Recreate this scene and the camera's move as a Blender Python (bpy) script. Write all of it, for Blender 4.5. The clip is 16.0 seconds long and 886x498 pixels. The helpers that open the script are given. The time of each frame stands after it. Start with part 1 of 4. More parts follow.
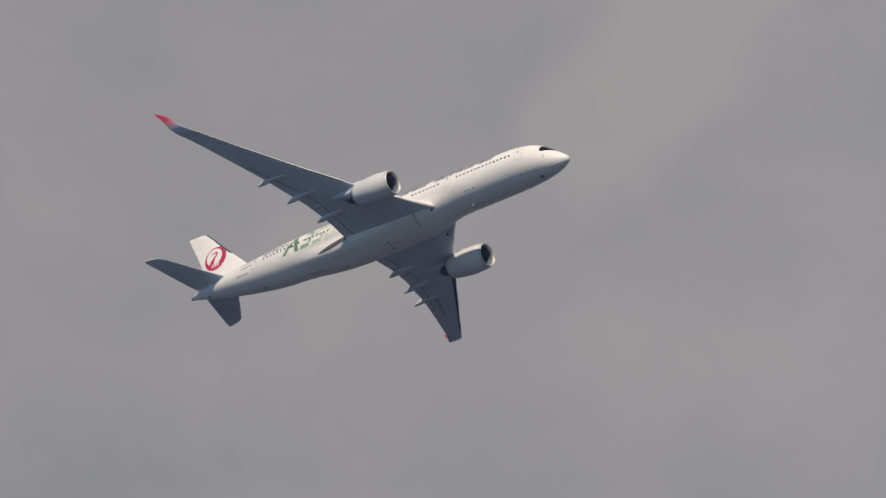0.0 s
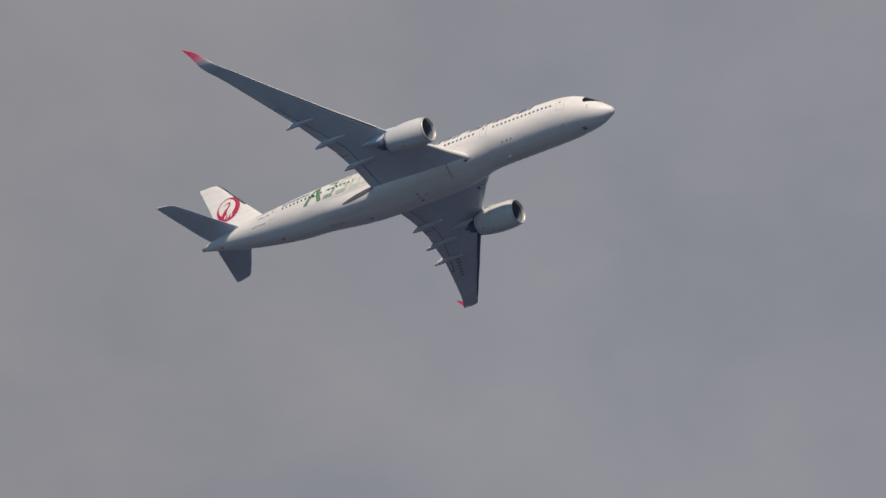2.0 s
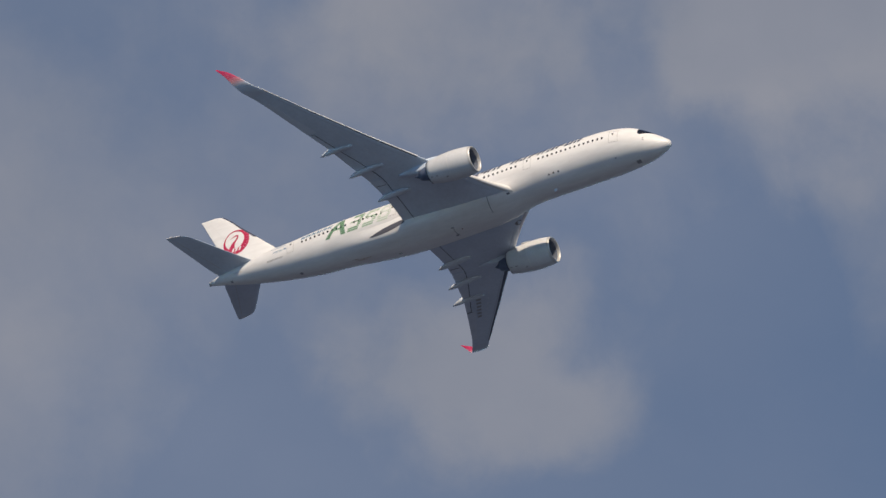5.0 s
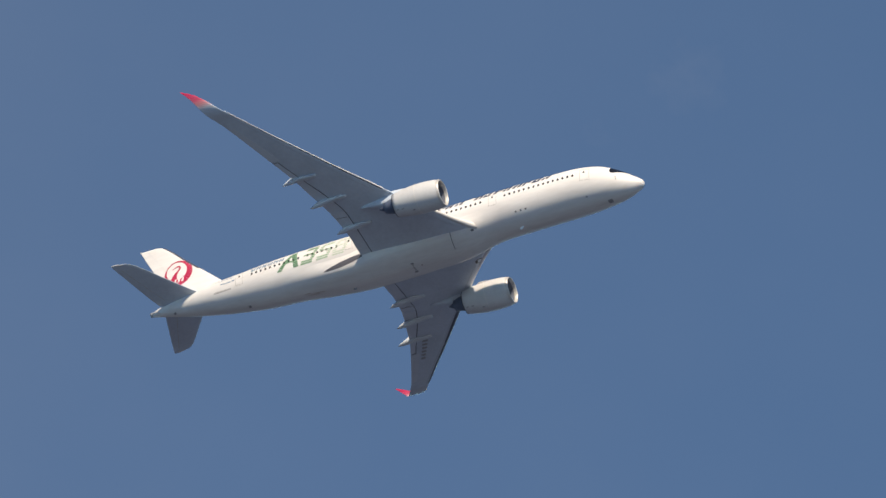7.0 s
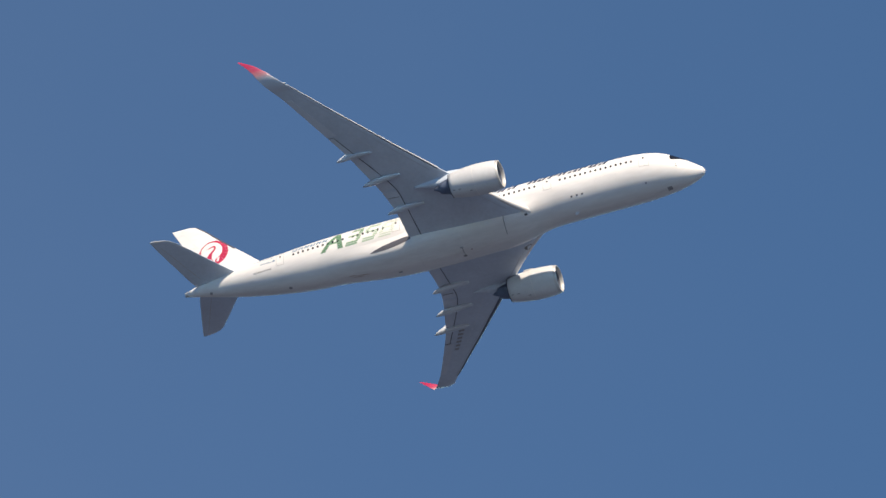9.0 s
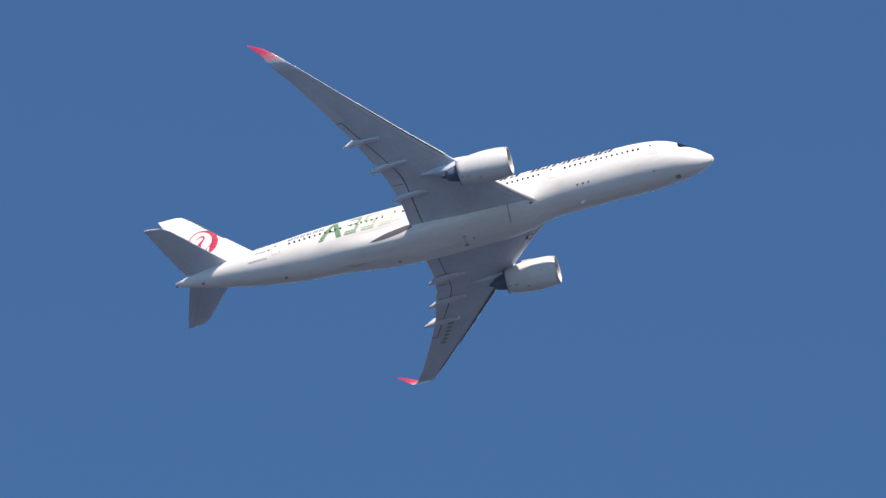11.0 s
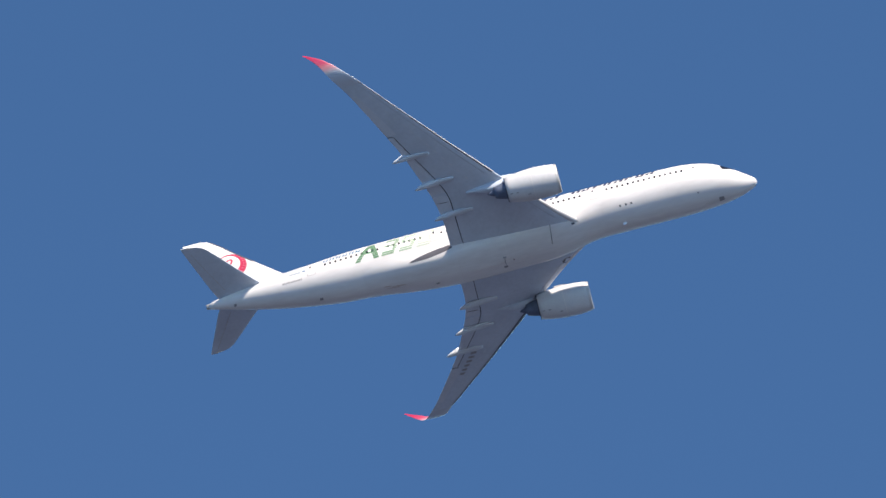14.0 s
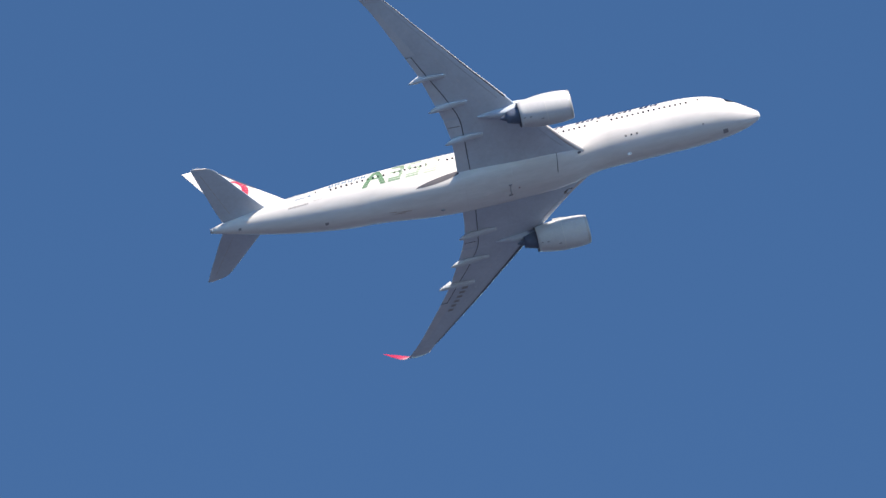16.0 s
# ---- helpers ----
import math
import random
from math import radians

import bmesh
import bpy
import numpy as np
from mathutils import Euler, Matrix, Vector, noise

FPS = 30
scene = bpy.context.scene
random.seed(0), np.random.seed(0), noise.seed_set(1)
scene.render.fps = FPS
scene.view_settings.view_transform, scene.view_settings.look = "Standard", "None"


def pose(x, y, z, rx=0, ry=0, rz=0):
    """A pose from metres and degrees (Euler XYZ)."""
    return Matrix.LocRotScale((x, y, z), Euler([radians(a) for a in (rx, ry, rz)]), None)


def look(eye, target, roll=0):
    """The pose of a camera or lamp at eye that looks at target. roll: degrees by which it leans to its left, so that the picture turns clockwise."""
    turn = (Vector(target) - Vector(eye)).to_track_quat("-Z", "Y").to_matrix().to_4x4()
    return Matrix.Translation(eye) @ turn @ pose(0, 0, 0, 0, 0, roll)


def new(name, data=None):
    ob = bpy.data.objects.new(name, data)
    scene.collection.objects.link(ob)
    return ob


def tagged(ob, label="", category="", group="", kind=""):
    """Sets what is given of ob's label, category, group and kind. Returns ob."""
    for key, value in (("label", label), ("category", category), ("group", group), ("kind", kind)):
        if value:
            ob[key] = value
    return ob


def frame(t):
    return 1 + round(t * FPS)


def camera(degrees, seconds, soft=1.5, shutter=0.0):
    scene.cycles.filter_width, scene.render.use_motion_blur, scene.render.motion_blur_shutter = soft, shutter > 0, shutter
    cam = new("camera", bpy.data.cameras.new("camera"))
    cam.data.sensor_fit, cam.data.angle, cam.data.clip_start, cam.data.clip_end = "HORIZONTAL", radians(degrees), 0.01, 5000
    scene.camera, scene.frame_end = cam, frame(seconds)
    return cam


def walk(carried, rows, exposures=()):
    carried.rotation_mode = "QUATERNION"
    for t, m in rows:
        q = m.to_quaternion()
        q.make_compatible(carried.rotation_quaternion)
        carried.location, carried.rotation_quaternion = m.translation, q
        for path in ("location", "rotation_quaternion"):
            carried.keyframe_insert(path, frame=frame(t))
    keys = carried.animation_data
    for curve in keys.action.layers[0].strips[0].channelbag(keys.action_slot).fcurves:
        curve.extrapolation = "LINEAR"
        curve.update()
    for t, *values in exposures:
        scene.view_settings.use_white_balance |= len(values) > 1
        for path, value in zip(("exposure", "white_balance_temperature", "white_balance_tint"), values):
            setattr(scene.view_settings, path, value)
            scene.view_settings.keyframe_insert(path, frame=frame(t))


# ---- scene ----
cam = camera(2.6734, 16.0, soft=1.5)

# seconds, pan from +Y towards +X, tilt above the horizon, lean; degrees. The tripod stands at the origin.
VIEW = [
    (0.0, -38.8345, 20.1638, 2.095),
    (0.5, -37.9164, 20.5904, 2.237),
    (1.0, -37.0445, 20.9775, 2.690),
    (1.5, -36.1873, 21.2329, 3.043),
    (2.0, -35.1801, 21.5276, 3.189),
    (2.5, -34.1637, 21.9276, 3.141),
    (3.0, -33.1924, 22.3779, 3.075),
    (3.2, -32.8015, 22.5584, 3.145),
    (3.7, -31.7712, 22.9391, 2.998),
    (4.2, -30.7357, 23.3164, 2.698),
    (4.8, -29.4552, 23.7683, 2.394),
    (5.3, -28.3495, 24.1446, 2.246),
    (5.5, -27.9486, 24.3144, 2.202),
    (6.0, -26.7554, 24.7835, 1.906),
    (6.5, -25.4792, 25.2369, 1.955),
    (7.0, -24.2040, 25.5148, 2.027),
    (7.5, -22.9514, 25.8089, 1.530),
    (8.0, -21.7530, 26.1664, 1.207),
    (8.5, -20.6176, 26.5347, 1.390),
    (9.0, -19.3466, 26.8623, 1.691),
    (9.2, -18.6295, 26.9775, 1.596),
    (9.7, -17.3385, 27.3036, 1.241),
    (10.2, -16.0556, 27.6183, 0.576),
    (10.8, -14.4838, 27.9825, -0.107),
    (11.3, -13.1380, 28.2744, -0.464),
    (11.5, -12.3369, 28.4164, -0.557),
    (12.0, -10.8355, 28.6458, -0.664),
    (12.5, -9.4751, 28.7274, -1.214),
    (13.0, -8.2204, 28.8940, -2.266),
    (13.5, -7.0105, 29.3222, -3.305),
    (14.0, -5.7283, 29.6952, -3.350),
    (14.5, -4.3895, 29.8256, -3.110),
    (15.0, -2.8696, 29.9145, -3.397),
    (15.5, -1.4031, 30.0398, -4.216),
    (16.0, -0.0083, 30.2065, -5.069),
]
# seconds, place of the airliner's middle in metres, bank, pitch and heading in degrees
FLIGHT = [
    (0.0, -1525.07, 1881.37, 893.61, -11.914, -8.183, 0.339),
    (1.0, -1429.33, 1882.61, 907.57, -11.963, -8.345, 0.184),
    (2.0, -1333.59, 1883.85, 921.55, -12.328, -8.632, -0.118),
    (3.0, -1237.85, 1885.08, 935.52, -12.568, -8.840, -0.365),
    (4.0, -1142.13, 1886.30, 949.50, -12.005, -8.703, -0.198),
    (5.0, -1046.41, 1887.51, 963.48, -11.222, -8.428, 0.103),
    (6.0, -950.69, 1888.72, 977.47, -10.823, -8.222, 0.253),
    (7.0, -854.98, 1889.92, 991.46, -10.875, -8.133, 0.169),
    (8.0, -759.28, 1891.11, 1005.46, -10.929, -8.061, -0.002),
    (9.0, -663.59, 1892.29, 1019.46, -11.158, -8.195, -0.122),
    (10.0, -567.90, 1893.47, 1033.46, -11.009, -8.322, -0.162),
    (11.0, -472.22, 1894.64, 1047.47, -10.829, -8.430, -0.249),
    (12.0, -376.54, 1895.80, 1061.48, -10.960, -8.486, -0.510),
    (13.0, -280.87, 1896.95, 1075.49, -11.563, -8.548, -0.841),
    (14.0, -185.21, 1898.10, 1089.51, -12.163, -8.734, -0.821),
    (15.0, -89.55, 1899.24, 1103.53, -13.085, -9.053, -0.466),
    (16.0, 6.10, 1900.37, 1117.56, -14.376, -9.419, 0.005),
]


def aim(pan, tilt, lean):
    return pose(0, 0, 1.6, 0, 0, -pan) @ pose(0, 0, 0, 90 + tilt) @ pose(0, 0, 0, 0, 0, lean)


EXPOSURES = [(0.0, -0.37, 7150, 10), (1.2, -0.43, 7080, 10), (3.2, -0.45, 7050, 10), (5.5, -0.21, 7200, 10), (6.0, -0.18, 7250, 10), (7.0, 0.06, 7300, 9), (9.2, 0.24, 7050, 10), (11.3, 0.38, 6650, 12), (16.0, 0.49, 6600, 12)]
walk(cam, [(t, aim(p, h, r)) for t, p, h, r in VIEW], EXPOSURES)

# ---- light ----
SUN = Vector((0.36, -0.585, 0.725)).normalized()
world = bpy.data.worlds.new("world")
scene.world = world
world.use_nodes = True
wn, wl = world.node_tree.nodes, world.node_tree.links
sky = wn.new("ShaderNodeTexSky")
sky.sky_type, sky.sun_disc = "NISHITA", False
sky.sun_elevation = math.asin(SUN.z)
sky.sun_rotation = math.atan2(SUN.x, SUN.y)
sky.altitude = 2500
sky.air_density, sky.dust_density, sky.ozone_density = 0.78, 0.0, 7.0
clear = wn.new("ShaderNodeVectorMath")      # the clear air of the day: a purer blue
clear.operation = "MULTIPLY"
clear.inputs[1].default_value = (0.8, 1.0, 0.99)
wl.new(sky.outputs[0], clear.inputs[0])
wl.new(clear.outputs[0], wn["Background"].inputs[0])
wn["Background"].inputs[1].default_value = 0.12
sun_data = bpy.data.lights.new("sun", "SUN")
sun_data.energy, sun_data.angle, sun_data.color = 5.0, radians(0.53), (1.0, 0.872, 0.725)
sun = new("sun", sun_data)
sun.matrix_world = look(SUN * 100, (0, 0, 0))


# ---- materials ----
def material(name, color, rough=0.5, metal=0.0, coat=0.0, grain=0.0, scale=1.0, bump=0.0, color2=None, streak=False):
    """A painted or bare surface: two scales of noise vary its colour and gloss."""
    m = bpy.data.materials.new(name)
    m.use_nodes = True
    n, l = m.node_tree.nodes, m.node_tree.links
    b = n["Principled BSDF"]
    b.inputs["Roughness"].default_value, b.inputs["Metallic"].default_value = rough, metal
    b.inputs["Coat Weight"].default_value = coat
    b.inputs["Coat Roughness"].default_value = 0.12
    if not grain:
        b.inputs["Base Color"].default_value = (*color, 1)
        return m
    co = n.new("ShaderNodeTexCoord")
    mp = n.new("ShaderNodeMapping")
    mp.inputs["Scale"].default_value = (0.25, 1, 1) if streak else (1, 1, 1)
    l.new(co.outputs["Object"], mp.inputs["Vector"])
    big, fine = n.new("ShaderNodeTexNoise"), n.new("ShaderNodeTexNoise")
    for node, s in ((big, 0.35 * scale), (fine, 3.0 * scale)):
        node.inputs["Scale"].default_value, node.inputs["Detail"].default_value = s, 5
        l.new(mp.outputs[0], node.inputs["Vector"])
    add = n.new("ShaderNodeMath")
    add.operation = "MULTIPLY_ADD"
    add.inputs[1].default_value = 0.4
    l.new(fine.outputs["Fac"], add.inputs[0])
    half = n.new("ShaderNodeMath")
    half.operation = "MULTIPLY"
    half.inputs[1].default_value = 0.6
    l.new(big.outputs["Fac"], half.inputs[0])
    l.new(half.outputs[0], add.inputs[2])
    ramp = n.new("ShaderNodeValToRGB")
    e = ramp.color_ramp.elements
    dark = color2 or tuple(c * (1 - grain) for c in color)
    e[0].position, e[0].color = 0.3, (*dark, 1)
    e[1].position, e[1].color = 0.62, (*color, 1)
    l.new(add.outputs[0], ramp.inputs[0])
    l.new(ramp.outputs[0], b.inputs["Base Color"])
    rr = n.new("ShaderNodeMapRange")
    rr.inputs["To Min"].default_value, rr.inputs["To Max"].default_value = rough + 0.12, max(rough - 0.08, 0.03)
    l.new(add.outputs[0], rr.inputs["Value"])
    l.new(rr.outputs[0], b.inputs["Roughness"])
    if bump:
        bp = n.new("ShaderNodeBump")
        bp.inputs["Strength"].default_value, bp.inputs["Distance"].default_value = bump, 0.02
        l.new(fine.outputs["Fac"], bp.inputs["Height"])
        l.new(bp.outputs[0], b.inputs["Normal"])
    return m


white = material("white_paint", (0.83, 0.82, 0.815), 0.5, 0, 0.06, 0.09, 0.8, color2=(0.7, 0.69, 0.685), streak=True)
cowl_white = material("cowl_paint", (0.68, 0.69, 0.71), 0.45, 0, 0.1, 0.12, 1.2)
# grey paint made bluer and lighter to carry the airlight haze
wing_grey = material("wing_grey_haze_paint", (0.6, 0.68, 0.785), 0.45, 0, 0.06, 0.14, 0.7, color2=(0.5, 0.57, 0.66))
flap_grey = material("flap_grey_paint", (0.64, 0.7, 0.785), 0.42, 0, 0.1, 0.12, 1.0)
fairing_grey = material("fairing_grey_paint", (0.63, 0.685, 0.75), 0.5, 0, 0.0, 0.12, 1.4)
stain = material("drain_stain_brown", (0.57, 0.48, 0.42), 0.6, 0, 0, 0.2, 3.0)
seam = material("dark_seam", (0.05, 0.06, 0.085), 0.6)
line_grey = material("panel_line_grey", (0.3, 0.3, 0.32), 0.6)
faint_grey = material("faint_line_grey", (0.5, 0.495, 0.49), 0.5)
hair_wing = material("wing_hairline_grey", (0.51, 0.565, 0.645), 0.5)
hair_grey = material("hairline_grey", (0.74, 0.73, 0.715), 0.5)
glass = material("window_dark_glass", (0.012, 0.014, 0.018), 0.12, 0, 0.4)
black = material("cockpit_mask_black", (0.012, 0.012, 0.014), 0.25, 0, 0.5)
navy = material("navy_title_paint", (0.03, 0.04, 0.09), 0.4)
slate = material("slate_small_paint", (0.07, 0.19, 0.33), 0.4)
green = material("green_paint", (0.16, 0.3, 0.18), 0.4)
green_mid = material("mid_green_paint", (0.25, 0.4, 0.26), 0.4)
green_pale = material("pale_green_paint", (0.38, 0.53, 0.38), 0.4)
green_faint = material("faint_green_paint", (0.56, 0.66, 0.54), 0.4)
red = material("red_paint", (0.54, 0.03, 0.09), 0.38, 0, 0.3, 0.1, 2.0)
metal = material("polished_lip_metal", (0.62, 0.61, 0.6), 0.45, 0.4, 0, 0.12, 3.0)
# the blue in this dark metal stands for distance haze
hot_metal = material("exhaust_metal_haze_blue", (0.13, 0.165, 0.25), 0.5, 0.2, 0, 0.3, 4.0)
dark_metal = material("fan_dark_metal", (0.13, 0.15, 0.2), 0.4, 0.5)
duct = material("inlet_duct_grey", (0.16, 0.185, 0.245), 0.5)
reg_grey = material("registration_grey", (0.34, 0.345, 0.36), 0.5)
plate_grey = material("rubbing_plate_grey", (0.1, 0.1, 0.12), 0.5)
# sunlight on slat noses and tailplane tips put into a pale colour
edge_sunlit = material("edge_sunlit_pale", (0.85, 0.84, 0.83), 0.35, 0.1, 0, 0.12, 2.0)
# shaded copy for the port outboard slat noses
slat_port_shade = material("slat_port_shade_metal", (0.66, 0.67, 0.7), 0.3, 0.85, 0, 0.1, 2.0)
# shade under the slat nose as a dark colour; also the fin's metal
slat_dark = material("slat_shade_fin_metal", (0.1, 0.11, 0.15), 0.35, 0.3)
lamp_glass = material("clear_lamp_glass", (0.85, 0.86, 0.88), 0.08, 0, 0.6)
red_glass = material("red_beacon_glass", (0.2, 0.05, 0.05), 0.12, 0, 0.6)


beacon_glow = material("glowing_red_lamp", (0.6, 0.05, 0.05), 0.3)
beacon_glow.node_tree.nodes["Principled BSDF"].inputs["Emission Color"].default_value = (1.0, 0.12, 0.16, 1)
beacon_glow.node_tree.nodes["Principled BSDF"].inputs["Emission Strength"].default_value = 6.0


def tip_paint():
    """Grey that fades through pale pink to red towards the swept-up end of the wing."""
    m = material("wingtip_fading_red_paint", (0.62, 0.035, 0.055), 0.38, 0, 0.3)
    n, l = m.node_tree.nodes, m.node_tree.links
    co, sep, ramp = n.new("ShaderNodeTexCoord"), n.new("ShaderNodeSeparateXYZ"), n.new("ShaderNodeValToRGB")
    wob, mix = n.new("ShaderNodeTexNoise"), n.new("ShaderNodeMath")
    wob.inputs["Scale"].default_value = 2.0
    mix.operation = "MULTIPLY_ADD"
    mix.inputs[1].default_value = 0.15
    rng = n.new("ShaderNodeMapRange")
    rng.inputs["From Min"].default_value, rng.inputs["From Max"].default_value = 3.35, 5.5
    l.new(co.outputs["Object"], sep.inputs[0])
    l.new(co.outputs["Object"], wob.inputs["Vector"])
    l.new(wob.outputs["Fac"], mix.inputs[0])
    l.new(sep.outputs["Z"], mix.inputs[2])
    l.new(mix.outputs[0], rng.inputs["Value"])
    l.new(rng.outputs[0], ramp.inputs[0])
    e = ramp.color_ramp.elements
    e[0].position, e[0].color = 0.12, (0.555, 0.615, 0.705, 1)
    e[1].position, e[1].color = 1.0, (0.5, 0.03, 0.095, 1)
    k = e.new(0.34)
    k.color = (0.66, 0.3, 0.34, 1)
    k = e.new(0.6)
    k.color = (0.55, 0.07, 0.14, 1)
    l.new(ramp.outputs[0], n["Principled BSDF"].inputs["Base Color"])
    return m


tip_red = tip_paint()


# ---- mesh helpers ----
SHIFT = Vector((32.0, 0, 0))          # the airliner's own origin lies 32 m behind its nose


def part(name, bm, mat, parent, label="", smooth=True):
    me = bpy.data.meshes.new(name)
    bmesh.ops.recalc_face_normals(bm, faces=bm.faces)
    bm.to_mesh(me)
    bm.free()
    for p in me.polygons:
        p.use_smooth = smooth
    me.materials.append(mat)
    ob = new(name, me)
    ob.parent = parent
    if label:
        ob["label"] = label
    return ob


def curve_at(xs, ys, x):
    """A smooth curve through the points (Hermite, slopes by finite differences)."""
    xs, ys = np.array(xs, float), np.array(ys, float)
    m = np.gradient(ys, xs)
    i = int(np.clip(np.searchsorted(xs, x) - 1, 0, len(xs) - 2))
    h = xs[i + 1] - xs[i]
    t = min(max((x - xs[i]) / h, 0), 1)
    return float((2 * t**3 - 3 * t**2 + 1) * ys[i] + (t**3 - 2 * t**2 + t) * h * m[i] + (-2 * t**3 + 3 * t**2) * ys[i + 1] + (t**3 - t**2) * h * m[i + 1])


def loft(bm, rings, cap_start=True, cap_end=True, closed=True):
    """Skins a row of rings of points with equal counts."""
    vs = [[bm.verts.new(Vector(p) + SHIFT) for p in ring] for ring in rings]
    n = len(vs[0])
    for a, b in zip(vs, vs[1:]):
        for k in range(n if closed else n - 1):
            bm.faces.new((a[k], a[(k + 1) % n], b[(k + 1) % n], b[k]))
    if cap_start and closed:
        bm.faces.new(vs[0])
    if cap_end and closed:
        bm.faces.new(vs[-1])
    return vs


# fuselage: metres behind the nose, radius, height of the centre
FUS_D = [0, 0.1, 0.5, 1.3, 2.6, 3.8, 5, 7, 9, 12, 30, 44, 47, 50, 52, 56, 59.6, 63.4, 65.0, 65.2]
FUS_R = [0.03, 0.3, 0.65, 1.12, 1.75, 2.2, 2.52, 2.83, 2.95, 2.98, 2.98, 2.98, 2.9, 2.72, 2.5, 2.05, 1.5, 0.72, 0.33, 0.28]
FUS_Z = [-0.8, -0.79, -0.74, -0.6, -0.26, 0.05, 0.3, 0.5, 0.58, 0.6, 0.42, 0.28, 0.26, 0.26, 0.32, 0.58, 0.85, 1.1, 1.1, 1.1]


def fus(x):
    return curve_at(FUS_D, FUS_R, -x), curve_at(FUS_D, FUS_Z, -x)


def skin(x, s, side=-1, off=0.0):
    """A point on the fuselage: x along it, s metres round it up from mid-height, on one side."""
    r, z = fus(x)
    a = s / r
    return Vector((x, side * (r + off) * math.cos(a), z + (r + off) * math.sin(a)))


def decal(bm, corners, side=-1, off=0.015, nx=4, ns=4):
    """A four-cornered painted field (x, s) laid on the fuselage."""
    a, b, c, d = [Vector(p) for p in corners]
    grid = []
    for i in range(nx + 1):
        u = i / nx
        lo, hi = a.lerp(b, u), d.lerp(c, u)
        grid.append([bm.verts.new(skin(*lo.lerp(hi, j / ns), side, off) + SHIFT) for j in range(ns + 1)])
    for i in range(nx):
        for j in range(ns):
            bm.faces.new((grid[i][j], grid[i + 1][j], grid[i + 1][j + 1], grid[i][j + 1]))


def airfoil(n=14, camber=0.015):
    """Points round a wing section of unit chord: x back from the leading edge, z up."""
    top, low = [], []
    for k in range(n + 1):
        x = 0.5 - 0.5 * math.cos(math.pi * k / n)
        t = 5 * (0.2969 * math.sqrt(x) - 0.126 * x - 0.3516 * x**2 + 0.2843 * x**3 - 0.1015 * x**4)
        c = camber * 4 * x * (1 - x)
        top.append((x, c + 0.5 * t * 2 * 0.5))
        low.append((x, c - 0.5 * t * 2 * 0.5))
    return top[::-1] + low[1:-1]


FOIL = airfoil()


def section(lead, trail, thick, normal=(0, 0, 1)):
    """A wing section from its leading edge to its trailing edge, thick metres deep."""
    lead, trail, nv = Vector(lead), Vector(trail), Vector(normal).normalized()
    pts = []
    for x, z in FOIL:
        pts.append(lead.lerp(trail, x) + nv * (z * thick))
    return pts


def box(bm, lo, hi):
    vs = [bm.verts.new(Vector((x, y, z)) + SHIFT) for x in (lo[0], hi[0]) for y in (lo[1], hi[1]) for z in (lo[2], hi[2])]
    for f in ((0, 1, 3, 2), (4, 6, 7, 5), (0, 4, 5, 1), (2, 3, 7, 6), (0, 2, 6, 4), (1, 5, 7, 3)):
        bm.faces.new([vs[k] for k in f])


def tube(bm, pts, r, n=8):
    rings = []
    for i, p in enumerate(pts):
        d = (Vector(pts[min(i + 1, len(pts) - 1)]) - Vector(pts[max(i - 1, 0)])).normalized()
        a = d.orthogonal().normalized()
        b = d.cross(a)
        rad = r[i] if isinstance(r, (list, tuple)) else r
        rings.append([Vector(p) + rad * (math.cos(2 * math.pi * k / n) * a + math.sin(2 * math.pi * k / n) * b) for k in range(n)])
    # keep the rings aligned
    for i in range(1, len(rings)):
        best = min(range(n), key=lambda k: (rings[i][k] - rings[i - 1][0]).length)
        rings[i] = rings[i][best:] + rings[i][:best]
        if (rings[i][1] - rings[i - 1][1]).length > (rings[i][-1] - rings[i - 1][1]).length:
            rings[i] = [rings[i][0]] + rings[i][:0:-1]
    loft(bm, rings)


# ---- ground and distance ----
def make_ground():
    bm = bmesh.new()
    rings, seg = [0, 40, 150, 500, 1500, 4000, 9000, 16000], 64
    prev = [bm.verts.new((0, 0, 0))]
    for r in rings[1:]:
        ring = [bm.verts.new((r * math.cos(2 * math.pi * k / seg), r * math.sin(2 * math.pi * k / seg), 0)) for k in range(seg)]
        for k in range(seg):
            if len(prev) == 1:
                bm.faces.new((prev[0], ring[k], ring[(k + 1) % seg]))
            else:
                bm.faces.new((prev[k], ring[k], ring[(k + 1) % seg], prev[(k + 1) % seg]))
        prev = ring
    me = bpy.data.meshes.new("ground")
    bm.to_mesh(me)
    bm.free()
    me.materials.append(material("open_ground", (0.041, 0.055, 0.093), 0.75, 0, 0, 0.4, 0.004, color2=(0.025, 0.033, 0.056)))
    tagged(new("ground", me), "flat blue-grey open ground reaching to the horizon", "ground", kind="structure")


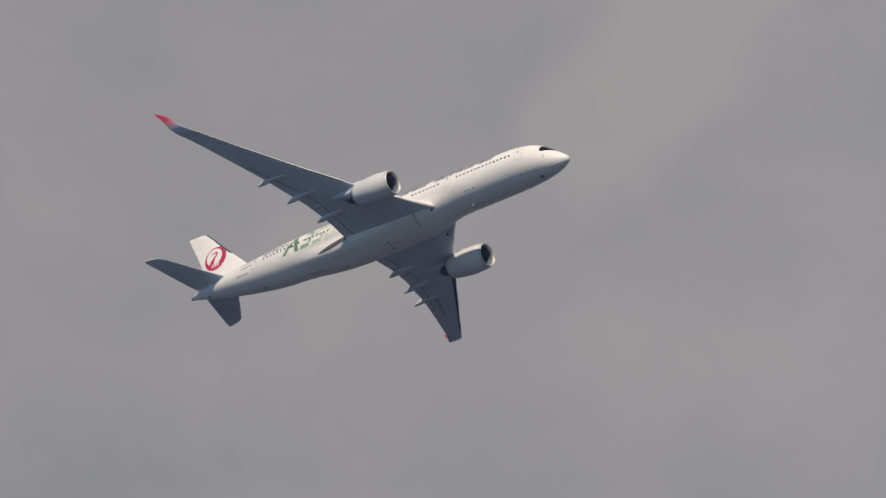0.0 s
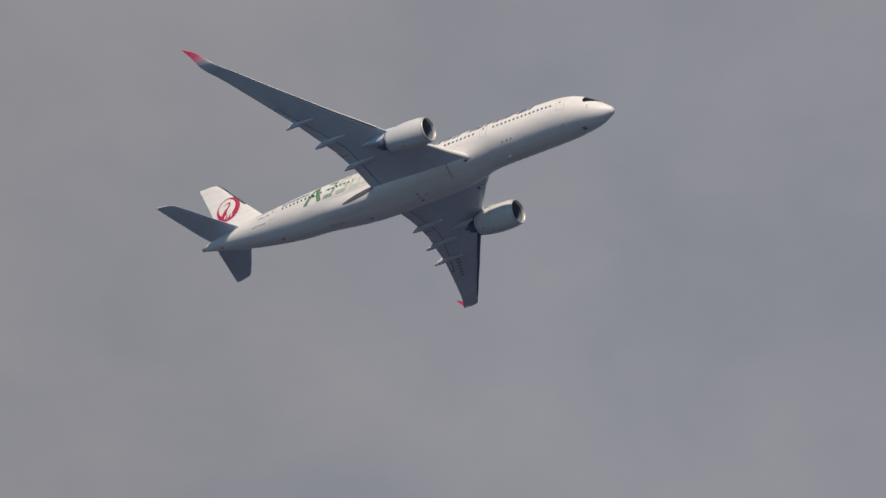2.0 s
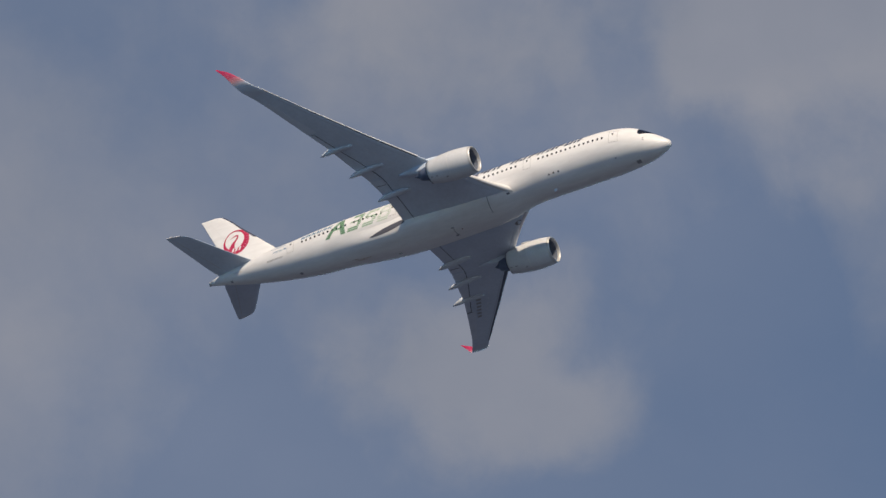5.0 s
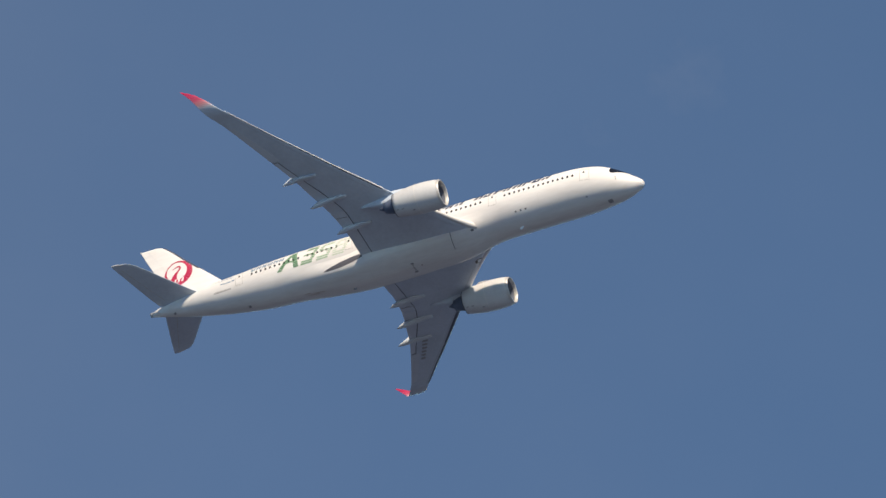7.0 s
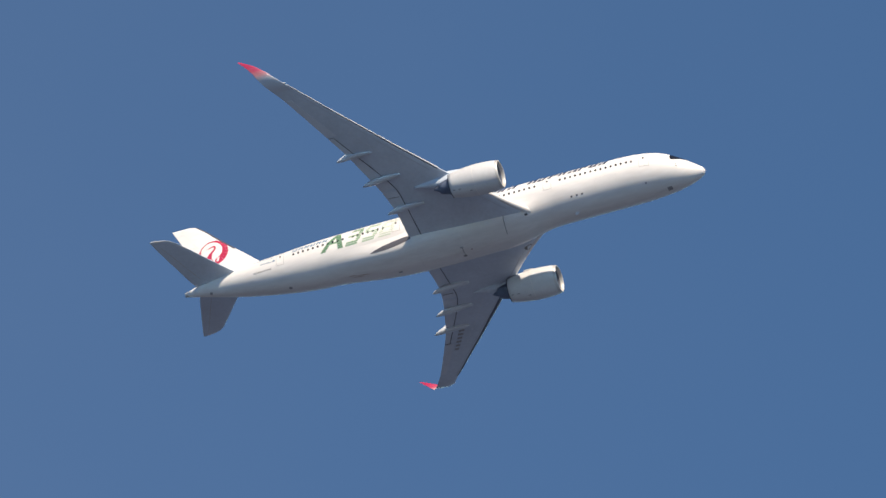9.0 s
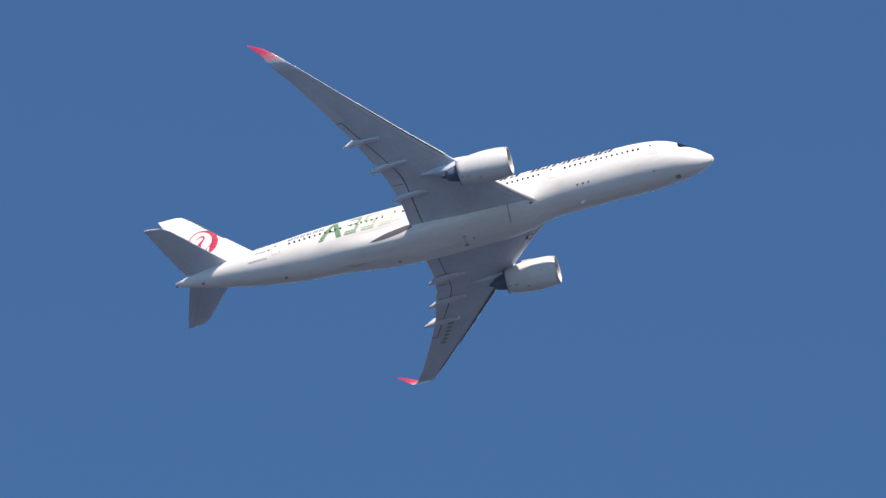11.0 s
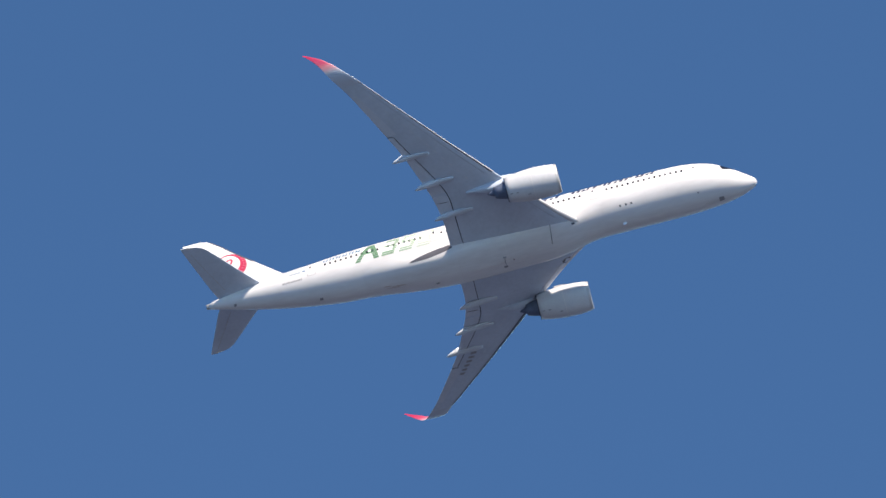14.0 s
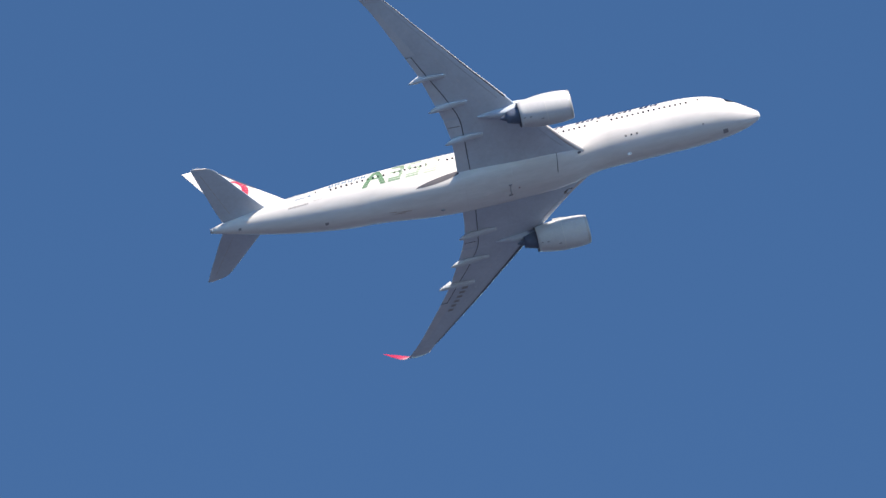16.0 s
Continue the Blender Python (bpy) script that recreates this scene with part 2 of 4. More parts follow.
def make_clouds():
    """A bank of grey cloud far behind the flight path: a dome whose map counts degrees of azimuth and height."""
    R, A0, A1, H0, H1 = 4600.0, -48.0, -5.0, 12.0, 36.0
    bm = bmesh.new()
    uvl = bm.loops.layers.uv.new("degrees")
    na, nh = 86, 48
    grid = []
    for i in range(na + 1):
        a = A0 + (A1 - A0) * i / na
        col = []
        for j in range(nh + 1):
            h = H0 + (H1 - H0) * j / nh
            ar, hr = radians(a), radians(h)
            col.append((bm.verts.new((R * math.sin(ar) * math.cos(hr), R * math.cos(ar) * math.cos(hr), R * math.sin(hr))), (a, h)))
        grid.append(col)
    for i in range(na):
        for j in range(nh):
            q = [grid[i][j], grid[i + 1][j], grid[i + 1][j + 1], grid[i][j + 1]]
            fc = bm.faces.new([v for v, _ in q])
            for lp, (_, uv) in zip(fc.loops, q):
                lp[uvl].uv = uv
    me = bpy.data.meshes.new("cloud_backdrop")
    bm.to_mesh(me)
    bm.free()
    m = bpy.data.materials.new("grey_cloud")
    m.use_nodes = True
    n, l = m.node_tree.nodes, m.node_tree.links
    n.clear()

    def math_node(op, a, b=None, c=None, clamp=False):
        k = n.new("ShaderNodeMath")
        k.operation, k.use_clamp = op, clamp
        for i, v in enumerate((a, b, c)):
            if v is None:
                continue
            if isinstance(v, (int, float)):
                k.inputs[i].default_value = v
            else:
                l.new(v, k.inputs[i])
        return k.outputs[0]

    uv = n.new("ShaderNodeUVMap")
    uv.uv_map = "degrees"

    def noise_node(scale, detail, rough=0.55, stretch=(1, 1, 1), vec=None):
        mp = n.new("ShaderNodeMapping")
        mp.inputs["Scale"].default_value = stretch
        l.new(vec or uv.outputs[0], mp.inputs[0])
        k = n.new("ShaderNodeTexNoise")
        k.inputs["Scale"].default_value, k.inputs["Detail"].default_value, k.inputs["Roughness"].default_value = scale, detail, rough
        l.new(mp.outputs[0], k.inputs["Vector"])
        return k

    # ragged edges: the map is bent by noise at two sizes
    def bend(vec, scale, detail, amount):
        k = noise_node(scale, detail, 0.6, vec=vec)
        sub, mul, add = n.new("ShaderNodeVectorMath"), n.new("ShaderNodeVectorMath"), n.new("ShaderNodeVectorMath")
        sub.operation, mul.operation, add.operation = "SUBTRACT", "SCALE", "ADD"
        sub.inputs[1].default_value = (0.5, 0.5, 0.5)
        mul.inputs["Scale"].default_value = amount
        l.new(k.outputs["Color"], sub.inputs[0])
        l.new(sub.outputs[0], mul.inputs[0])
        l.new(vec, add.inputs[0])
        l.new(mul.outputs[0], add.inputs[1])
        return add.outputs[0]

    bent = bend(bend(uv.outputs[0], 1.1, 2, 0.9), 4.0, 4, 0.13)
    grain = bend(uv.outputs[0], 2.4, 3, 0.16)

    def puff(az, el, ra, re, strength, outer=1.0, inner=0.35):
        """A soft-edged lump of cloud (or a hole, if negative) with its centre and radii in degrees."""
        mp = n.new("ShaderNodeMapping")
        mp.vector_type = "POINT"
        mp.inputs["Location"].default_value = (-az / ra, -el / re, 0)
        mp.inputs["Scale"].default_value = (1 / ra, 1 / re, 0)
        l.new(bent, mp.inputs[0])
        ln = n.new("ShaderNodeVectorMath")
        ln.operation = "LENGTH"
        l.new(mp.outputs[0], ln.inputs[0])
        mr = n.new("ShaderNodeMapRange")
        mr.interpolation_type = "SMOOTHSTEP"
        mr.inputs["From Min"].default_value, mr.inputs["From Max"].default_value = outer, inner
        mr.inputs["To Max"].default_value = strength
        l.new(ln.outputs["Value"], mr.inputs["Value"])
        return mr.outputs[0]

    sep = n.new("ShaderNodeSeparateXYZ")
    l.new(bent, sep.inputs[0])
    cover = n.new("ShaderNodeMapRange")          # closed cover in the west, thinning towards the clear sky
    cover.interpolation_type = "SMOOTHSTEP"
    cover.inputs["From Min"].default_value, cover.inputs["From Max"].default_value = -36.0, -24.8
    cover.inputs["To Min"].default_value, cover.inputs["To Max"].default_value = 1.1, -0.2
    l.new(sep.outputs["X"], cover.inputs["Value"])
    total = cover.outputs[0]
    # thicker lumps and holes in the cover: azimuth, height, radii, strength
    COVER = [
        (-39.9, 19.3, 0.9, 0.4, -0.15), (-38.2, 20.8, 0.5, 0.35, 0.15), (-35.6, 20.35, 0.8, 0.7, -0.3), (-34.8, 21.4, 0.9, 1.2, -0.12),
        (-33.0, 22.65, 0.9, 0.55, -0.22), (-33.25, 22.05, 0.4, 0.3, -0.2), (-31.7, 23.2, 0.9, 0.5, -0.5), (-32.4, 22.45, 0.5, 0.34, -0.06),
        (-31.8, 22.4, 0.45, 0.3, 0.25), (-32.4, 21.9, 0.9, 0.35, 0.25), (-30.4, 23.8, 0.9, 0.8, 0.2), (-27.4, 26.1, 1.4, 0.5, -0.4),
        (-25.6, 25.3, 1.1, 0.9, -0.16), (-27.9, 23.9, 0.5, 0.35, -0.15), (-29.5, 25.1, 0.5, 0.3, -0.15), (-23.5, 26.12, 0.6, 0.32, 0.3),
        (-27.2, 24.15, 1.8, 1.0, 0.45), (-29.1, 24.3, 1.0, 1.0, 0.25),
    ]
    for az, el, ra, re, k in COVER:
        total = math_node("ADD", total, puff(az, el, ra, re, k))
    soft = noise_node(1.6, 7, 0.58, vec=grain)
    total = math_node("ADD", total, math_node("MULTIPLY_ADD", soft.outputs["Fac"], 0.5, -0.25))
    # heaped clouds with firmer, lobed edges at the border of the clear sky
    HEAPS = [
        (-27.65, 24.98, 1.0, 0.72, 1.0), (-27.3, 24.93, 0.75, 0.62, 0.95), (-26.95, 24.72, 0.75, 0.5, 0.68), (-28.0, 24.7, 0.75, 0.56, 0.85), (-27.6, 24.5, 1.0, 0.55, 0.72),
        (-26.7, 24.5, 0.8, 0.5, 0.58), (-28.8, 23.6, 0.9, 0.55, 0.75), (-26.45, 24.25, 1.0, 0.5, 0.58), (-25.4, 24.4, 0.8, 0.35, 0.56), (-29.1, 24.55, 1.2, 0.7, 0.62),
    ]
    heap = None
    for az, el, ra, re, k in HEAPS:
        one = puff(az, el, ra, re, k, 1.15, 0.1)
        heap = one if heap is None else math_node("SMOOTH_MAX", heap, one, 0.15)
    fray = noise_node(2.6, 8, 0.58, vec=grain)
    heap = math_node("ADD", heap, math_node("MULTIPLY_ADD", fray.outputs["Fac"], 0.6, -0.3))
    firm = n.new("ShaderNodeMapRange")
    firm.interpolation_type = "SMOOTHSTEP"
    firm.inputs["From Min"].default_value, firm.inputs["From Max"].default_value = 0.27, 0.72
    firm.inputs["To Max"].default_value = 0.57
    l.new(heap, firm.inputs["Value"])
    alpha = n.new("ShaderNodeMapRange")
    alpha.interpolation_type = "SMOOTHSTEP"
    alpha.inputs["From Min"].default_value, alpha.inputs["From Max"].default_value = -0.1, 1.1
    l.new(total, alpha.inputs["Value"])
    veil = n.new("ShaderNodeMapRange")           # a thin haze that lingers past the last clouds
    veil.interpolation_type = "SMOOTHSTEP"
    veil.inputs["From Min"].default_value, veil.inputs["From Max"].default_value = -27.0, -15.0
    veil.inputs["To Min"].default_value, veil.inputs["To Max"].default_value = 0.11, 0.0
    l.new(sep.outputs["X"], veil.inputs["Value"])
    near = n.new("ShaderNodeMapRange")
    near.interpolation_type = "SMOOTHSTEP"
    near.inputs["From Min"].default_value, near.inputs["From Max"].default_value = -29.5, -24.8
    near.inputs["To Min"].default_value, near.inputs["To Max"].default_value = 0.24, 0.0
    l.new(sep.outputs["X"], near.inputs["Value"])
    haze = math_node("ADD", veil.outputs[0], near.outputs[0])
    spread = math_node("MAXIMUM", math_node("MULTIPLY", alpha.outputs[0], 0.93), haze)
    thick = math_node("ADD", spread, math_node("MULTIPLY", firm.outputs[0], math_node("SUBTRACT", 1.0, spread)))
    # tone of the cloud: grey, a little lighter in lumps
    lump = noise_node(0.9, 6, 0.55, (1, 1.3, 1), grain)
    ramp = n.new("ShaderNodeValToRGB")
    e = ramp.color_ramp.elements
    e[0].position, e[0].color = 0.26, (0.83, 0.885, 1.06, 1)
    e[1].position, e[1].color = 0.8, (1.09, 1.115, 1.27, 1)
    lit = lump.outputs["Fac"]
    for az, el, ra, re, k in ((-38.2, 20.68, 0.4, 0.4, 0.45), (-37.95, 20.95, 0.4, 0.25, 0.35), (-37.4, 20.0, 1.1, 0.7, 0.16), (-39.9, 19.4, 0.8, 0.5, -0.16), (-35.7, 20.4, 0.8, 0.9, -0.16)):
        lit = math_node("ADD", lit, puff(az, el, ra, re, k, 1.0, 0.1))
    l.new(lit, ramp.inputs[0])
    em, tr, mx, out = n.new("ShaderNodeEmission"), n.new("ShaderNodeBsdfTransparent"), n.new("ShaderNodeMixShader"), n.new("ShaderNodeOutputMaterial")
    warm = n.new("ShaderNodeMapRange")           # the western bank is a little warmer
    warm.inputs["From Min"].default_value, warm.inputs["From Max"].default_value = -38.5, -34.5
    l.new(sep.outputs["X"], warm.inputs["Value"])
    hue = n.new("ShaderNodeMix")
    hue.data_type = "RGBA"
    hue.inputs[6].default_value, hue.inputs[7].default_value = (1.035, 1.0, 0.935, 1), (1, 1, 1, 1)
    l.new(warm.outputs[0], hue.inputs[0])
    tone = n.new("ShaderNodeVectorMath")
    tone.operation = "MULTIPLY"
    l.new(ramp.outputs[0], tone.inputs[0])
    l.new(hue.outputs[2], tone.inputs[1])
    l.new(tone.outputs[0], em.inputs["Color"])
    em.inputs["Strength"].default_value = CLOUD
    l.new(thick, mx.inputs[0])
    l.new(tr.outputs[0], mx.inputs[1])
    l.new(em.outputs[0], mx.inputs[2])
    l.new(mx.outputs[0], out.inputs["Surface"])
    me.materials.append(m)
    for p in me.polygons:
        p.use_smooth = True
    tagged(new("cloud_backdrop", me), "broken bank of soft grey cloud thinning into blue sky", "cloud", kind="structure")


CLOUD = 0.388
make_ground()
make_clouds()


# ---- the airliner ----
airliner = new("airliner")
airliner.empty_display_size = 5
tagged(airliner, "white twin-engine jet airliner climbing, landing gear retracted, red tail emblem", "airplane")


def make_fuselage():
    bm = bmesh.new()
    xs = [0.0, -0.05, -0.12, -0.25, -0.4, -0.6, -0.85, -1.1, -1.4, -1.8, -2.2, -2.7, -3.2, -3.8, -4.5, -5.2, -6, -7, -8, -9, -10.5, -12]
    xs += [-12 - 1.6 * k for k in range(1, 21)] + [-46 + -1.0 * k for k in range(0, 20)]
    xs = [x for x in xs if x > -64.9] + [-65.0]
    rings = []
    for x in xs:
        r, z = fus(x)
        rings.append([(x, r * math.cos(2 * math.pi * k / 64), z + r * math.sin(2 * math.pi * k / 64)) for k in range(64)])
    loft(bm, rings)
    body = part("fuselage", bm, white, airliner, "glossy white painted fuselage")
    # exhaust of the auxiliary power unit at the very end
    bm = bmesh.new()
    rings = []
    for x, k in ((-64.9, 1.0), (-65.35, 0.86), (-65.35, 0.66), (-64.95, 0.6)):
        r, z = fus(-65.0)
        rings.append([(x, r * k * math.cos(2 * math.pi * j / 24), z + r * k * math.sin(2 * math.pi * j / 24)) for j in range(24)])
    loft(bm, rings, False, True)
    part("tail_exhaust", bm, metal, airliner, "bare metal exhaust ring at the tail's end")
    return body


def outline(bm, x0, x1, s0, s1, side, w=0.05, sides="lrtb"):
    for k, q in (("l", (x0, x0 + w, s0, s1)), ("r", (x1 - w, x1, s0, s1)), ("b", (x0, x1, s0, s0 + w)), ("t", (x0, x1, s1 - w, s1))):
        if k in sides:
            a, b, c, d = q
            decal(bm, [(a, c), (b, c), (b, d), (a, d)], side, 0.02, 2, 4)


BEACON = pose(-29.4 + SHIFT.x, 0, -3.36)


def make_details():
    """Doors, windows, markings and small fittings on the fuselage."""
    for side in (-1, 1):
        for x0, x1 in ((-7.3, -6.1), (-19.25, -18.2), (-38.25, -37.25), (-53.05, -52.05)):
            bm = bmesh.new()
            outline(bm, x0, x1, -0.55, 1.35, side)
            door = part("door_frame", bm, faint_grey, airliner, "thin grey outline of a closed cabin door")
            bm = bmesh.new()
            decal(bm, [(x0 + 0.42, 0.62), (x0 + 0.62, 0.62), (x0 + 0.62, 0.9), (x0 + 0.42, 0.9)], side, 0.02, 2, 2)
            part("door_window", bm, glass, door)
        # cargo door
        x0, x1 = (-12.9, -10.2) if side < 0 else (-12.9, -12.2)
        bm = bmesh.new()
        outline(bm, x0, x1, -2.4, -0.75, side, 0.03)
        part("cargo_door_frame", bm, hair_grey, airliner, "thin grey outline of the cargo door")
    # cabin windows: one mesh on each stretch of constant section, repeated
    def window_mesh(side, x, w=0.25, h=0.36, s=0.46):
        bm = bmesh.new()
        ring = []
        for k in range(10):
            a = 2 * math.pi * k / 10
            ca, sa = math.cos(a), math.sin(a)
            ring.append((math.copysign(abs(ca) ** 0.7, ca) * w / 2, math.copysign(abs(sa) ** 0.7, sa) * h / 2))
        vs = [bm.verts.new(skin(x + u, s + v, side, 0.02) - skin(x, s, side)) for u, v in ring]
        lo = [bm.verts.new(skin(x + u * 1.05, s + v * 1.05, side, -0.02) - skin(x, s, side)) for u, v in ring]
        bm.faces.new(vs)
        for k in range(10):
            bm.faces.new((vs[k], lo[k], lo[(k + 1) % 10], vs[(k + 1) % 10]))
        bmesh.ops.recalc_face_normals(bm, faces=bm.faces)
        me = bpy.data.meshes.new("cabin_window")
        bm.to_mesh(me)
        bm.free()
        me.materials.append(glass)
        return me

    for side in (-1, 1):
        shared = window_mesh(side, -25)
        rows = [-8.2 - 0.635 * k for k in range(15)] + [-20.3 - 0.635 * k for k in range(27)] + [-39.35 - 0.635 * k for k in range(19)]
        for k, x in enumerate(rows):
            if k in (23, 24, 49):
                continue
            me = shared if -44 < x < -9.5 else window_mesh(side, x)
            ob = new("cabin_window", me)
            ob.parent = airliner
            ob.location = skin(x, 0.46, side) + SHIFT
    # cockpit mask: a dark band that wraps round the nose
    bm = bmesh.new()
    n = 40
    grid = []
    for i in range(n + 1):
        u = -1 + 2 * i / n
        au = abs(u)
        ang = math.pi / 2 - u * radians(75)
        back = -3.74 + 0.8 * max(0, 1 - au / 0.6) ** 1.5 + 0.12 * max(0, au - 0.85) / 0.15
        front = -1.6 - 0.45 * au**2 - 1.25 * max(0, au - 0.45) ** 1.4 / 0.43
        col = []
        for j in range(6):
            x = back + (front - back) * j / 5
            r, z = fus(x)
            col.append(bm.verts.new(Vector((x, (r + 0.015) * math.cos(ang), z + (r + 0.015) * math.sin(ang))) + SHIFT))
        grid.append(col)
    for i in range(n):
        for j in range(5):
            bm.faces.new((grid[i][j], grid[i + 1][j], grid[i + 1][j + 1], grid[i][j + 1]))
    part("cockpit_window_band", bm, black, airliner, "black curved cockpit window band")
    # airline title above the windows: plain slanted bars in letter-sized groups
    for k in range(14):
        if k == 5:
            continue
        x, w, lean = -28.9 + 1.27 * k, (1.0, 0.9, 1.04, 0.86)[k % 4], 0.34
        lo, hi = 1.27, 2.3
        bm = bmesh.new()

        def bar(u0, u1, v0, v1):
            decal(bm, [(x + u0 * w + lean * v0, lo + (hi - lo) * v0), (x + u1 * w + lean * v0, lo + (hi - lo) * v0),
                       (x + u1 * w + lean * v1, lo + (hi - lo) * v1), (x + u0 * w + lean * v1, lo + (hi - lo) * v1)], -1, 0.018, 2, 4)

        bar(0.0, 0.38, 0.0, (1.0, 0.55, 1.0)[k % 3])
        bar(0.62, 1.0, (0.0, 0.0, 0.45)[k % 3], 1.0)
        bar(0.38, 0.62, (0.4, 0.8, 0.0, 0.42, 0.78)[k % 5], (0.58, 1.0, 0.2, 0.6, 0.97)[k % 5])
        part("title_bar", bm, navy, airliner, "dark navy painted title bars")
    # small navy word and stripes over the rear windows
    for k in range(6):
        x, v = -51.0 + 0.78 * k, (0.9, 1.2, 1.05)[k % 3]
        bm = bmesh.new()
        decal(bm, [(x, 0.9), (x + 0.17, 0.9), (x + 0.35, 1.5), (x + 0.18, 1.5)], -1, 0.018, 2, 4)
        decal(bm, [(x + 0.4, 0.9), (x + 0.56, 0.9), (x + 0.74, 1.5), (x + 0.58, 1.5)], -1, 0.018, 2, 4)
        decal(bm, [(x + 0.2, v), (x + 0.45, v), (x + 0.5, v + 0.18), (x + 0.25, v + 0.18)], -1, 0.018, 2, 2)
        part("rear_title_bar", bm, slate, airliner, "small slate-blue painted bar")
    # large green emblem blocks, paler and more broken towards the wing
    blocks = [(-46.95, 2.2, green, 0.86), (-44.3, 1.75, green_mid, 0.74), (-42.2, 1.8, green_pale, 0.62), (-40.1, 1.8, green_faint, 0.5)]
    for k, (x, w, mat, fill) in enumerate(blocks):
        bm = bmesh.new()
        rows = 9
        for j in range(rows):
            s0 = -0.75 + 2.6 * j / rows
            s1 = s0 + 2.6 / rows * fill
            lean0, lean1 = 0.42 * (s0 + 0.75), 0.42 * (s1 + 0.75)
            if k == 0:      # a leaning wedge, open at the foot
                a0, a1 = x - 0.4 + 2.05 * j / rows, x - 0.4 + 2.05 * (j + fill) / rows
                b0, b1 = x + 2.5 - 0.25 * j / rows, x + 2.5 - 0.25 * (j + fill) / rows
                if j in (0, 1, 2, 4, 5, 6):
                    decal(bm, [(a0, s0), (a0 + 0.62, s0), (a1 + 0.62, s1), (a1, s1)], -1, 0.018, 2, 1)
                    decal(bm, [(b0 - 0.65, s0), (b0, s0), (b1, s1), (b1 - 0.65, s1)], -1, 0.018, 2, 1)
                else:
                    decal(bm, [(a0, s0), (b0, s0), (b1, s1), (a1, s1)], -1, 0.018, 3, 1)
            else:
                a0, a1 = x + lean0, x + lean1
                if j in (0, 1, 4, 7, 8):
                    decal(bm, [(a0 + 0.1, s0), (a0 + w - 0.15, s0), (a1 + w - 0.15, s1), (a1 + 0.1, s1)], -1, 0.018, 3, 1)
                else:
                    right = k != 2 or j < 4
                    left = k == 3 or (k == 2 and j > 4)
                    if right:
                        decal(bm, [(a0 + w - 0.5, s0), (a0 + w, s0), (a1 + w, s1), (a1 + w - 0.5, s1)], -1, 0.018, 2, 1)
                    if left:
                        decal(bm, [(a0, s0), (a0 + 0.5, s0), (a1 + 0.5, s1), (a1, s1)], -1, 0.018, 2, 1)
        part("green_emblem", bm, mat, airliner, "striped green painted block fading towards the wing")
    # unreadable small lines near the tail
    for s, x0, x1, mat in ((1.75, -56.2, -53.6, navy), (1.0, -55.6, -53.5, slate), (0.2, -55.1, -53.7, slate), (-0.8, -56.1, -53.7, line_grey)):
        bm = bmesh.new()
        step, x = 0.2, x0
        while x < x1:
            decal(bm, [(x, s), (x + 0.12, s), (x + 0.16, s + 0.2), (x + 0.04, s + 0.2)], -1, 0.018, 1, 2)
            x += step
        part("small_marking", bm, mat, airliner, "small row of unreadable painted bars")
    bm = bmesh.new()
    decal(bm, [(-53.55, 0.25), (-53.2, 0.25), (-53.2, 0.48), (-53.55, 0.48)], -1, 0.018, 1, 2)
    part("small_flag", bm, slate, airliner, "tiny dark square marking")
    # three dark vents, drain holes and valves low on the side
    for x in (-16.0, -15.33, -14.68):
        bm = bmesh.new()
        decal(bm, [(x - 0.1, -2.25), (x + 0.1, -2.25), (x + 0.1, -2.05), (x - 0.1, -2.05)], -1, 0.02, 2, 2)
        part("vent", bm, seam, airliner, "small square dark vent")
    for x, s, w in ((-6.9, -2.65, 0.1), (-3.0, -0.35, 0.08), (-3.0, -0.05, 0.08), (-62.0, -1.3, 0.16), (-52.1, -3.75, 0.2)):
        bm = bmesh.new()
        decal(bm, [(x - w, s - w), (x + w, s - w), (x + w, s + w), (x - w, s + w)], -1, 0.02, 2, 2)
        part("hatch", bm, line_grey, airliner, "small grey service hatch")
    # nose gear doors, closed, with a dark gap
    bm = bmesh.new()
    for side in (-1, 1):
        decal(bm, [(-6.4, -4.35), (-4.2, -3.7), (-4.2, -3.64), (-6.4, -4.29)], side, 0.02, 6, 1)
    part("nose_gear_door_gap", bm, hair_grey, airliner, "thin gap round the closed nose gear doors")
    bm = bmesh.new()
    decal(bm, [(-4.7, -4.1), (-4.12, -3.8), (-4.12, -3.2), (-4.7, -3.42)], -1, 0.025, 3, 3)
    part("nose_gear_lamp_bay", bm, line_grey, airliner, "dark recess ahead of the nose gear doors")
    # blade aerial under the belly
    bm = bmesh.new()
    r, z = fus(-16.0)
    loft(bm, [section((-15.66, -0.42, z - r * 0.97), (-16.2, -0.42, z - r * 0.97), 0.08, (0, 1, 0)),
              section((-15.86, -0.42, z - r - 0.36), (-16.2, -0.42, z - r - 0.36), 0.05, (0, 1, 0))])
    part("blade_aerial", bm, lamp_glass, airliner, "small white blade aerial under the belly")
    # red beacon
    bm = bmesh.new()
    bmesh.ops.create_uvsphere(bm, u_segments=12, v_segments=8, radius=0.09, matrix=Matrix.Translation(Vector((-29.4, 0, -3.36)) + SHIFT))
    beacon = part("beacon", bm, red_glass, airliner, "small red beacon lamp under the belly")
    # the lit face of its turning reflector
    bm = bmesh.new()
    bmesh.ops.create_uvsphere(bm, u_segments=10, v_segments=6, radius=0.1, matrix=Matrix.Translation((0, 0, -0.09)))
    glow = part("beacon_reflector", bm, beacon_glow, beacon, "glowing red reflector of the beacon")
    return glow


